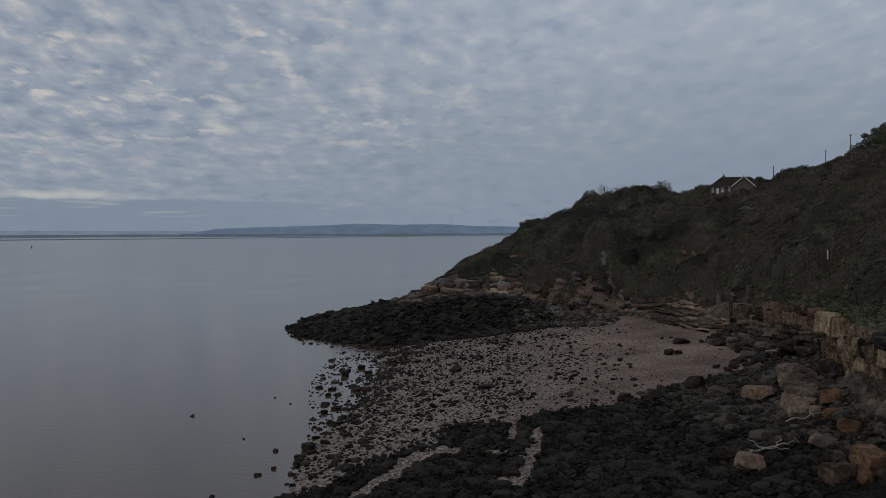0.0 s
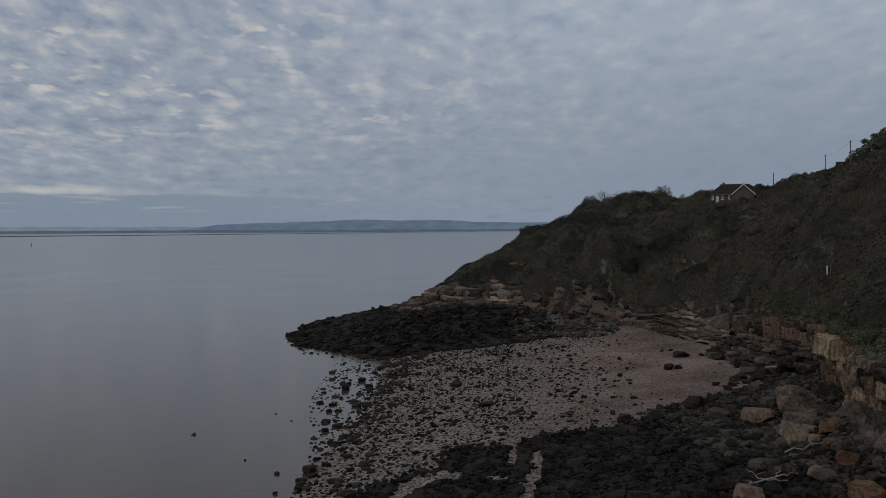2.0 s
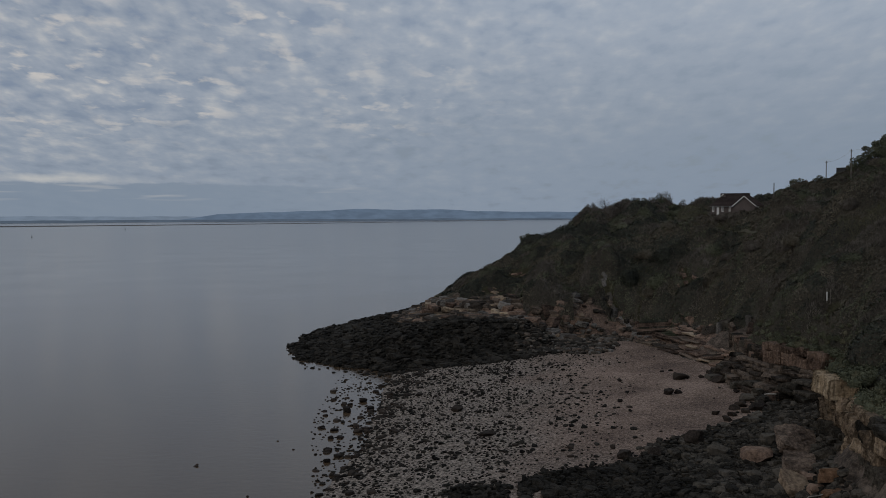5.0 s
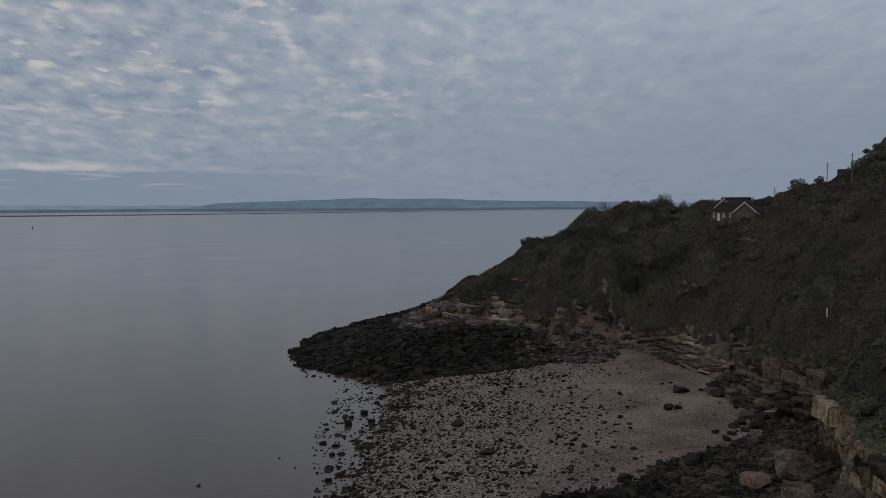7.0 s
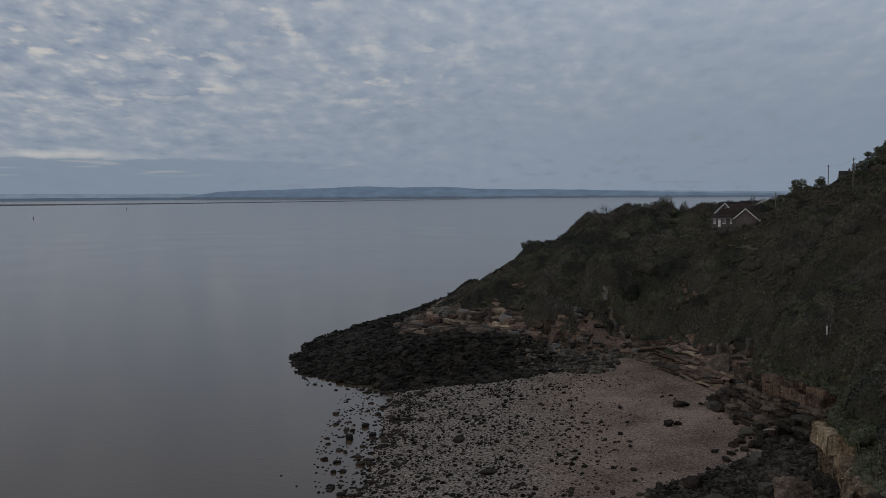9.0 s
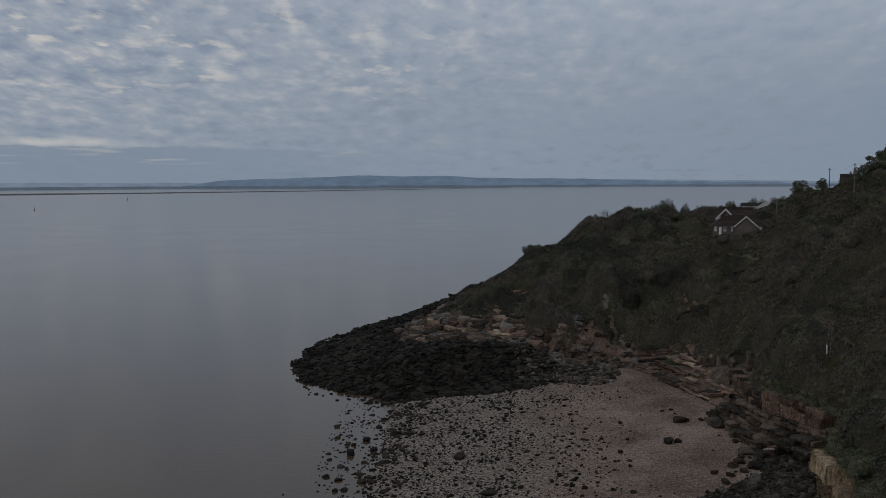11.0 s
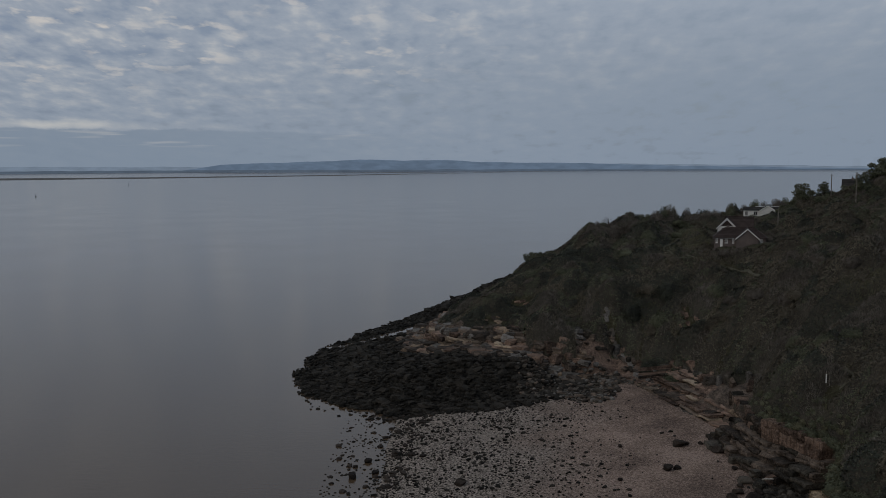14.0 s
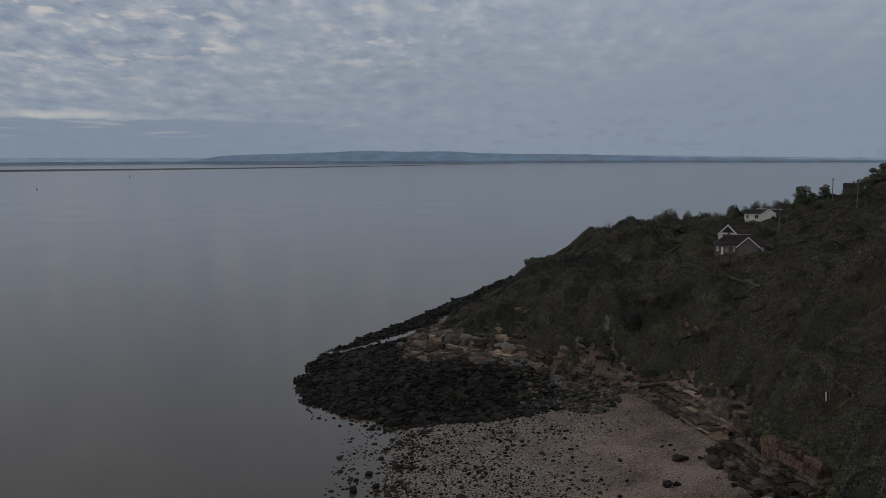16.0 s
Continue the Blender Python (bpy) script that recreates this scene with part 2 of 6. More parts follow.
# ---- the lie of the land ----
# foot of the slope and cliffs, seen from above, with the land on its right-hand side
FOOT = [(30, -300), (34, -60), (36.6, 40), (37.4, 74), (38.4, 82), (41, 88), (44, 95), (45, 104.5), (49.5, 114.5), (55.2, 126), (54.4, 131), (50.9, 141), (50.4, 150), (50.0, 157), (46.8, 168), (43.6, 178), (39.6, 189),
        (33.5, 196.5), (26, 200), (20, 204.5), (10, 212), (2, 217.6), (-3.5, 221), (-7.5, 228), (-8, 242), (-4, 262), (3, 285), (14, 316), (40, 343), (85, 370), (150, 418), (420, 560), (1500, 900)]
# outline of the far reef
REEF = [(-43, 222), (-36, 200), (-24, 190), (-13, 184), (4, 182), (24, 183), (31, 191), (34, 202), (60, 260), (60, 380), (20, 376), (2, 349), (-21, 300), (-33, 274), (-42, 250)]
# outline of the near reef
NEAR_REEF = [(-17, 78), (-11, 84.5), (-6, 92), (-2, 90.5), (1, 99.5), (6.5, 99.5), (12, 101.5), (18.6, 103.5), (25.3, 109), (30.5, 112.5), (38, 118), (43, 121.5), (45.5, 127), (47, 134), (70, 134), (60, 0), (-60, 0), (-45, 50)]
# a channel of standing water along the back of the far reef
POOL = [(-36, 254), (-30, 260), (-24, 269), (-15, 283), (-7, 298)]
# swells and hollows of the hillside: x, y, their reach, height
HOLLOWS = [(82, 262, 26, 30, -8.0), (108, 312, 24, 22, -6.0), (142, 280, 18, 26, 4.0), (118, 278, 10, 18, -2.5), (47, 262, 11, 22, 3.5), (30, 213, 9, 8, 3.0), (57, 164, 10, 12, 3.5), (75, 172, 10, 10, 2.5), (62, 244, 14, 14, -2.5), (53, 290, 9, 14, 4.0), (4, 246, 10, 18, -1.6)]


# sandy channels through the near reef: line and half width
CHANNELS = [([(6.9, 101), (6.6, 95), (6.6, 91)], 0.55), ([(9.1, 95), (8.9, 89.5), (7.6, 85), (7.1, 81), (5.6, 74)], 0.75), ([(5.4, 86.0), (3.8, 87.2)], 0.5), ([(4.6, 77.6), (6.2, 76.4)], 0.8), ([(-0.1, 90.1), (-2.4, 88.6), (-4.7, 87.4), (-6.2, 82.0), (-8.5, 79.0)], 1.2)]


def in_channel(x, y, spare=0.0):
    hit = np.zeros(np.shape(x), bool)
    for line, half in CHANNELS:
        hit |= np.abs(outline_distance(line, x, y, False)) < half + spare + 0.25 * lumps(x, y, 1.7, 12)
    return hit


def smooth(a, b, v):
    k = np.clip((v - a) / (b - a), 0, 1)
    return k * k * (3 - 2 * k)


def outline_distance(line, x, y, closed):
    """Distance to a line of points, and the side: positive on its right, or inside a closed outline."""
    pts = np.array(line + [line[0]] if closed else line, float)
    best = np.full(x.shape, 1e9)
    side = np.ones(x.shape)
    inside = np.zeros(x.shape, bool)
    for (ax, ay), (bx, by) in zip(pts[:-1], pts[1:]):
        ux, uy = bx - ax, by - ay
        k = np.clip(((x - ax) * ux + (y - ay) * uy) / (ux * ux + uy * uy), 0, 1)
        d = np.hypot(x - ax - k * ux, y - ay - k * uy)
        cross = ux * (y - ay) - uy * (x - ax)
        closer = d < best - 1e-9
        side = np.where(closer, np.where(cross < 0, 1.0, -1.0), side)
        best = np.minimum(best, d)
        if closed:
            meets = ((ay > y) != (by > y)) & (x < (bx - ax) * (y - ay) / (by - ay + 1e-12) + ax)
            inside ^= meets
    return np.where(inside, best, -best) if closed else best * side


def lumps(x, y, size, seed=0):
    """Cheap smooth unevenness between about -1 and 1."""
    rng = np.random.RandomState(seed)
    out = np.zeros(np.shape(x))
    for k in range(7):
        a, ph, f = rng.uniform(0, 6.283), rng.uniform(0, 6.283), rng.uniform(0.6, 1.7) * 6.283 / size
        out = out + np.sin((x * math.cos(a) + y * math.sin(a)) * f + ph + 1.3 * np.sin((y * math.cos(a) - x * math.sin(a)) * f * 0.7 + ph * 2))
    return out / 4.0


def land(x, y):
    """Height of the ground, and how far inland, inside the far reef and inside the near reef a place lies."""
    x, y = np.asarray(x, float), np.asarray(y, float)
    wob = 1.6 * lumps(x, y, 17, 3)
    d = outline_distance(FOOT, x, y, False) + wob * 0.3
    far = outline_distance(REEF, x, y, True) + wob
    near = outline_distance(NEAR_REEF, x, y, True) + wob * 0.7
    beach = 6.4 * (1 - np.exp(-(x + 13.5 + 2.5 * smooth(130, 100, y) + 0.8 * lumps(x, y, 40, 5)) / 36))
    beach = np.maximum(beach, -4.0) + 0.035 * np.clip(y - 165, 0, 30) * smooth(10, 35, x)
    beach = beach - 9 * smooth(198, 225, y) * smooth(0, -6, d)
    reef = np.minimum(0.3 + 6.0 * np.clip((x + 43) / 33, 0, 1.6) ** 1.25, -0.15 + (0.24 + 0.30 * smooth(-28, 2, x)) * np.maximum(far, 0)) + 0.30 * lumps(x, y, 6, 8) + 0.22 * lumps(x, y, 2.6, 28)
    reef = np.minimum(reef, 9.0)
    pool = np.abs(outline_distance(POOL, x, y, False)) + 0.8 * lumps(x, y, 5, 18)
    side_ = outline_distance(POOL, x, y, False)
    flat_back = np.where(side_ > 0, 0.35 + 0.15 * side_, 0.55)
    reef = np.where(y > 236, np.minimum(reef, flat_back + 6 * smooth(262, 236, y) * smooth(2, 20, side_) + 3 * smooth(-16, -6, x)), reef)
    reef = reef - (reef + 0.6) * np.exp(-np.maximum(pool, 0) ** 2 / 13.0)
    base = np.where(far > 0, np.maximum(beach, reef), beach)
    base = base + smooth(0, 3, near) * (0.35 * lumps(x, y, 7, 9) - 0.3) * smooth(-20, -5, x)
    base = base + 4.2 * np.exp(np.minimum(d, 0) / 6.0) * smooth(138, 108, y)
    base = base + 3.6 * np.exp(np.minimum(d, 0) / 3.5) * smooth(94, 83, y)
    inland = np.maximum(d - 1.1, 0)
    steep = np.interp(inland, [0, 1.2, 6, 15, 22, 33, 60, 100, 170, 400], [0, 6.0, 11.0, 16.5, 22, 27.5, 33, 39, 47, 60])
    point = np.interp(inland, [0, 1.2, 4, 8, 13, 20, 24, 32, 45, 60, 120, 400], [0, 3.2, 4.8, 7.0, 9.4, 14, 16.6, 20, 24, 28, 36, 55])
    # bedding planes rise gently behind the head of the cove, below the steep slope
    head = np.interp(inland, [0, 2, 10, 12.5, 19, 26, 33, 60, 100, 170, 400], [0, 0.2, 2.9, 8.6, 15.5, 21.5, 27, 33, 39, 47, 60])
    w = smooth(28, 68, x + (225 - y) * 0.18)
    rise = steep * w + point * (1 - w)
    back = smooth(150, 161, y) * smooth(28, 37, x) * smooth(226, 211, y)
    rise = head * back + rise * (1 - back) + 3.8 * smooth(114, 124, y) * smooth(156, 144, y) * smooth(0, 2.5, inland) * smooth(26, 8, inland)
    h = np.minimum(base, 7.5 + 3.2 * smooth(94, 83, y)) + rise + smooth(3, 10, inland) * (0.8 * lumps(x, y, 14, 11) + 0.9 * lumps(x, y, 33, 12))
    for cx, cy, rx, ry, up in HOLLOWS:
        h = h + up * np.exp(-0.5 * (((x - cx) / rx) ** 2 + ((y - cy) / ry) ** 2)) * smooth(0, 6, inland)
    return np.where(d > 1.1, h, base), d, far, near


def put_mesh(name, verts, faces, mats, parent=None, picks=None, shade=False):
    """One mesh object from arrays; faces all with the same number of corners."""
    me = bpy.data.meshes.new(name)
    verts, faces = np.asarray(verts, np.float32), np.asarray(faces, np.int32)
    n, k = faces.shape
    me.vertices.add(len(verts))
    me.vertices.foreach_set("co", verts.ravel())
    me.loops.add(n * k)
    me.loops.foreach_set("vertex_index", faces.ravel())
    me.polygons.add(n)
    me.polygons.foreach_set("loop_start", np.arange(0, n * k, k, dtype=np.int32))
    if picks is not None:
        me.polygons.foreach_set("material_index", np.asarray(picks, np.int32))
    me.polygons.foreach_set("use_smooth", np.full(n, shade))
    for m in mats if isinstance(mats, (list, tuple)) else [mats]:
        me.materials.append(m)
    me.update(calc_edges=True)
    ob = new(name, me)
    ob.parent = parent
    return ob


def spaced(parts):
    """Coordinates in steps that change: (start, end, step) stretches laid end to end."""
    out = [np.arange(a, b, s) for a, b, s in parts]
    return np.concatenate(out + [[parts[-1][1]]])


def ground():
    gx = spaced([(-160, -60, 10), (-60, 100, 0.8), (100, 190, 1.6), (190, 420, 12)])
    gy = spaced([(-200, 55, 8), (55, 240, 0.8), (240, 420, 1.6), (420, 700, 14)])
    x, y = np.meshgrid(gx, gy)
    h, d, far, near = land(x, y)
    rough = np.where(d > 0, 0.25 * lumps(x, y, 3.1, 21), np.where((far > 0) | (near > 0), 0.22 * lumps(x, y, 2.7, 22), 0.03 * lumps(x, y, 4, 23)))
    h = h + rough
    nx, ny = len(gx), len(gy)
    v = np.stack([x, y, h], -1).reshape(-1, 3)
    i = (np.arange(ny - 1)[:, None] * nx + np.arange(nx - 1)[None]).ravel()
    f = np.stack([i, i + 1, i + nx + 1, i + nx], -1)
    mid = lambda a: (a[:-1, :-1] + a[1:, 1:]).ravel() / 2
    md, mf, mn = mid(d), mid(far), mid(near)
    channel = in_channel(mid(x), mid(y), 0.15) | ((mid(lumps(x, y, 6, 15)) > 1.1) & (mid(x) < 15))
    cove_head = ((mid(y) > 152) & (mid(x) > 28) & (mid(x) < 62) & (md < 11.0 + 1.6 * mid(lumps(x, y, 8, 64)))) | ((mid(x) < 28) & (mid(y) > 195) & (mid(y) < 232) & (md < 6.0))
    pick = np.where((md > 0.4) & cove_head, np.where((mid(y) < 173) & (mid(x) > 28), 5, 4), np.where(md > 2.2, 3, np.where((md > -3.2) & (mid(y) < 93), 5, np.where(md > -0.5, 2, np.where((mf > np.where((mid(x) < 6) & (mid(h) < 0.9), -1.5, 0.3)) | ((mn > 0.3) & ~channel), 1, 0)))))
    ob = put_mesh("ground", v, f, [SAND, WEED, GREY_ROCK, EARTH, RED_FLUTED, DARK_BED], picks=pick, shade=True)
    att = ob.data.attributes.new("shingle", "FLOAT", "POINT")
    pebbly = 1 - smooth(4, 30, x + 0.12 * (150 - y) + 5 * lumps(x, y, 18, 31))
    att.data.foreach_set("value", np.clip(pebbly, 0, 1).ravel().astype(np.float32))
    return tagged(ob, "cove floor of sand, dark reef and scrub-covered hillside", "ground", kind="structure")


ground()

r = np.array([0, 40, 80, 160, 320, 700, 1500, 3000, 4950])
a = np.linspace(0, 2 * np.pi, 97)[:-1]
sv = np.stack([np.outer(r, np.cos(a)).ravel(), np.outer(r, np.sin(a)).ravel(), np.zeros(len(r) * 96)], -1)
sf = [(k * 96 + j, k * 96 + (j + 1) % 96, (k + 1) * 96 + (j + 1) % 96, (k + 1) * 96 + j) for k in range(1, len(r) - 1) for j in range(96)]
sf += [(j, j, 96 + (j + 1) % 96, 96 + j) for j in range(0)]
cap = [(96 + j, 96 + (j + 1) % 96, 96 + (j + 2) % 96, 96) for j in range(1, 94, 2)]
tagged(put_mesh("sea", sv, sf + cap, WATER), "calm grey-brown estuary water under cloud", "sea", kind="structure")


# ---- things ----
rng = np.random.RandomState(7)


def heights(x, y):
    return land(x, y)[0]


def ico(level):
    bm = bmesh.new()
    bmesh.ops.create_icosphere(bm, subdivisions=level, radius=1.0)
    v = np.array([p.co[:] for p in bm.verts])
    f = np.array([[p.index for p in q.verts] for q in bm.faces])
    bm.free()
    return v, f


ICO = {k: ico(k) for k in (1, 2, 3, 4)}


def rock_shape(seed, level, cuts=9, blocky=0.0, grain=0.05):
    """A stone: a ball cut flat by planes, then roughened. blocky: how far the cuts keep to the three axes."""
    rs = np.random.RandomState(seed)
    v, f = ICO[level]
    v = v.copy()
    for k in range(cuts):
        n = rs.normal(size=3)
        if blocky and k < 6:
            n = n * (1 - blocky) * 0.5
            n[k // 2] += 1.0 if k % 2 else -1.0
        n /= np.linalg.norm(n)
        over = v @ n - rs.uniform(0.52, 0.78)
        v -= np.maximum(over, 0)[:, None] * n
    if grain:
        off = np.array([noise.noise(Vector(p * 2.3 + seed)) + 0.5 * noise.noise(Vector(p * 5.5 - seed)) for p in v])
        v *= (1 + grain * off)[:, None]
    v /= np.abs(v).max(axis=0)
    return v, f


def along(line, step):
    """Places and headings at even steps along a line of points."""
    out = []
    left = 0.0
    for (ax, ay), (bx, by) in zip(line[:-1], line[1:]):
        length = math.hypot(bx - ax, by - ay)
        while left < length:
            k = left / length
            out.append((ax + (bx - ax) * k, ay + (by - ay) * k, math.atan2(by - ay, bx - ax)))
            left += step
        left -= length
    return out


def turn_z(a):
    c, s_ = np.cos(a), np.sin(a)
    z, o = np.zeros_like(a), np.ones_like(a)
    return np.stack([np.stack([c, -s_, z], -1), np.stack([s_, c, z], -1), np.stack([z, z, o], -1)], -2)


def scatter(name, shapes, place, size, mat, tilt=0.25, seed=1):
    """Many small pieces joined into one mesh. place: n x 3; size: n x 3 half sizes."""
    rs = np.random.RandomState(seed)
    n = len(place)
    pick = rs.randint(0, len(shapes), n)
    vs, fs, at = [], [], 0
    for k, (v, f) in enumerate(shapes):
        who = np.where(pick == k)[0]
        if not len(who):
            continue
        m = turn_z(rs.uniform(0, 6.283, len(who)))
        p = np.einsum("nij,nvj->nvi", m, v[None] * size[who][:, None])
        p[..., 2] += p[..., 0] * rs.normal(0, tilt, len(who))[:, None] * 0.5 + p[..., 1] * rs.normal(0, tilt, len(who))[:, None] * 0.5
        p += place[who][:, None]
        fs.append((f[None] + at + (np.arange(len(who)) * len(v))[:, None, None]).reshape(-1, f.shape[1]))
        vs.append(p.reshape(-1, 3))
        at += len(who) * len(v)
    return put_mesh(name, np.concatenate(vs), np.concatenate(fs), mat)


def jittered(x0, x1, y0, y1, step, seed):
    rs = np.random.RandomState(seed)
    x, y = np.meshgrid(np.arange(x0, x1, step), np.arange(y0, y1, step))
    x = x.ravel() + rs.uniform(-0.5, 0.5, x.size) * step
    y = y.ravel() + rs.uniform(-0.5, 0.5, y.size) * step
    return x, y, rs


# ---- scrub on the hillside ----


def bush_shape(seed, leaves, leaf, upright=0.0, lobes=8):
    """A bush of radius 1: rounded lobes of leaf tufts over a darker inner mass. Returns corners and three-cornered faces."""
    rs = np.random.RandomState(seed)
    az = np.arange(lobes) * 2.4 + rs.uniform(-0.5, 0.5, lobes)
    el = np.radians(np.linspace(-4, 78, lobes) + rs.uniform(-9, 9, lobes))
    dist = rs.uniform(0.36, 0.66, lobes)
    mid = np.stack([np.cos(el) * np.cos(az), np.cos(el) * np.sin(az), np.sin(el)], -1) * dist[:, None]
    wide = rs.uniform(0.26, 0.50, lobes)

    def reach(q):
        along_ = q @ mid.T
        inside = wide ** 2 - (dist ** 2 - along_ ** 2)
        return np.maximum(0.45, np.max(np.where(inside > 0, along_ + np.sqrt(np.maximum(inside, 0)), 0), axis=-1))
    ring, rows = 9, np.radians((-22, 12, 42, 68))
    v = []
    for r_, e_ in enumerate(rows):
        a_ = 2 * math.pi * (np.arange(ring) + 0.5 * (r_ % 2)) / ring
        v.append(np.stack([np.cos(e_) * np.cos(a_), np.cos(e_) * np.sin(a_), np.full(ring, np.sin(e_))], -1))
    v = np.concatenate(v + [np.array([[0.0, 0.0, 1.0]])])
    v = v * (reach(v) * 0.72)[:, None]
    f = []
    for r_ in range(len(rows) - 1):
        for k in range(ring):
            k2 = (k + 1) % ring
            a_, b_, c_, d_ = r_ * ring + k, r_ * ring + k2, (r_ + 1) * ring + k2, (r_ + 1) * ring + k
            f += [(a_, b_, d_), (b_, c_, d_)] if r_ % 2 == 0 else [(a_, b_, c_), (a_, c_, d_)]
    last = (len(rows) - 1) * ring
    f += [(last + k, last + (k + 1) % ring, len(v) - 1) for k in range(ring)]
    q = rs.normal(size=(leaves, 3))
    q[:, 2] = np.abs(q[:, 2]) - 0.22
    q /= np.linalg.norm(q, axis=1)[:, None]
    c = q * (reach(q) * rs.uniform(0.70, 1.10, leaves))[:, None]
    a = np.cross(q, rs.normal(size=(leaves, 3)))
    a = a / np.linalg.norm(a, axis=1)[:, None] + 0.5 * q * rs.uniform(-0.2, 1.2, leaves)[:, None] + np.array([0, 0, upright])
    a /= np.linalg.norm(a, axis=1)[:, None]
    b = np.cross(a, q + 0.35 * rs.normal(size=(leaves, 3)))
    b /= np.linalg.norm(b, axis=1)[:, None]
    thin = 1.0 / (1.0 + 0.8 * upright)
    la = (leaf * rs.uniform(0.7, 1.5, leaves) * (1 + 0.5 * upright))[:, None] * a
    lb = (leaf * rs.uniform(0.40, 0.75, leaves) * thin)[:, None] * b
    blades = np.stack([c - lb, c + lb, c + la], 1).reshape(-1, 3)
    f2 = np.arange(leaves * 3).reshape(-1, 3) + len(v)
    return np.concatenate([v, blades]), np.concatenate([np.array(f), f2])


# bare scars of rock on the slope: line and half width
SCARS = [([(36, 211), (37.5, 207), (39.3, 200.6), (41.5, 193), (42.5, 187)], 0.9), ([(15, 230), (18.5, 229)], 1.6), ([(8, 226), (12, 222)], 1.5), ([(49, 176), (53, 183)], 1.3), ([(52.8, 203), (53.2, 197.5)], 0.9), ([(58.5, 156.5), (61.5, 159.5)], 0.8)]
PATHWAY = [(79, 262), (71, 256.5), (63.2, 251.5), (58.5, 244.5), (56.3, 239), (55.2, 232), (55.6, 226.4), (57.3, 220), (60, 215.4), (64.7, 208.4), (67.0, 201), (67.4, 194)]


def bare_to(x, y):
    """How far in from the foot of the slope the rock stays bare."""
    ragged_ = lumps(x, y, 8, 64)
    out = np.where(y < 125, 0.3, 1.6)
    out = np.where((y > 152) & (x > 28) & (x < 66), 8.8 + 1.6 * ragged_, out)
    return np.where((x <= 16) & (y > 196) & (y < 232), 5.6 + 2.2 * ragged_, np.where((x > 16) & (x <= 28) & (y > 196), 2.2 + 1.2 * ragged_, out))


def crowns(x, y, step, seed, comb=1.0):
    """Rounded crowns, one in each square of a loose grid: height over the ground, and a lot drawn for each crown."""
    out, lot = np.zeros(np.shape(x)), np.zeros(np.shape(x))
    gi, gj = np.floor(x / step).astype(int), np.floor(y / step).astype(int)
    for oi in (-1, 0, 1):
        for oj in (-1, 0, 1):
            i, j = gi + oi, gj + oj
            draw = lambda k: np.modf(np.abs(np.sin(i * 12.9898 + j * 78.233 + (k + seed) * 37.719) * 43758.5453))[0]
            cx, cy = (i + 0.1 + 0.8 * draw(1)) * step, (j + 0.1 + 0.8 * draw(2)) * step
            r_ = step * (0.42 + 0.45 * draw(3))
            # wind-combed along the near bank
            long_ = np.where((cy < 190) & (cx > 52), comb, 1.0)
            ux, uy = (x - cx) / (r_ * long_), (y - cy) / r_
            here = r_ * np.sqrt(np.maximum(1 - ux * ux - uy * uy, 0)) * (0.55 + 0.6 * draw(4))
            lot = np.where(here > out, draw(6), lot)
            out = np.maximum(out, here)
    return out, lot


# places kept clear: x, y, radius
CLEARINGS = ((70, 222, 7.8), (74, 215, 4.6), (67.5, 217, 3.6), (77, 247, 7.5), (73, 241, 5), (105, 305, 11), (103, 296, 9), (99, 289, 8), (95, 281, 6), (92, 274, 4), (112.7, 249, 2.2), (58.9, 135.0, 1.5))
CLIFF_PATH = [(59.6, 134.6), (61.6, 134.4), (62.6, 136.6), (62.4, 139.4)]


def clear_by(x, y, d):
    """How far a place lies inside the thicket; negative where nothing grows."""
    e = d - bare_to(x, y)
    e = np.minimum(e, np.abs(outline_distance(PATHWAY, x, y, False)) - np.where(y < 206, 0.55, 0.9))
    e = np.minimum(e, np.abs(outline_distance(CLIFF_PATH, x, y, False)) - 0.3)
    for scar, half in SCARS:
        e = np.minimum(e, np.abs(outline_distance(scar, x, y, False)) - half * 0.8)
    for hx, hy, hr in CLEARINGS:
        e = np.minimum(e, np.hypot(x - hx, y - hy) - hr)
    bare = lumps(x, y, 9, 61) + 0.5 * lumps(x, y, 4, 62)
    return np.where((bare > 1.12) & (d < 9), np.minimum(e, -0.2), e)


def thicket_top(x, y):
    """Height of the thicket's upper side, and how far inside it a place lies."""
    h, d, far, near = land(x, y)
    e = clear_by(x, y, d)
    low = 1 - 0.75 * np.exp(-(np.hypot(x - 62, y - 222) / 11) ** 2) - 0.35 * smooth(255, 300, y)
    deep = np.maximum(0.12, 0.85 * crowns(x, y, 6.4, 0, 1.8)[0] + 0.70 * crowns(x, y, 2.5, 5)[0] + 0.34 * crowns(x, y, 0.95, 9)[0] - 1.75) * low
    tall = 1 - 0.25 * np.exp(-((x - 47) / 12) ** 2 - ((y - 258) / 18) ** 2) - 0.45 * smooth(46, 30, x) * smooth(205, 225, y)
    return h + deep * tall * smooth(-0.2, 1.8, e) - 0.25 * smooth(0.3, -0.3, e), e


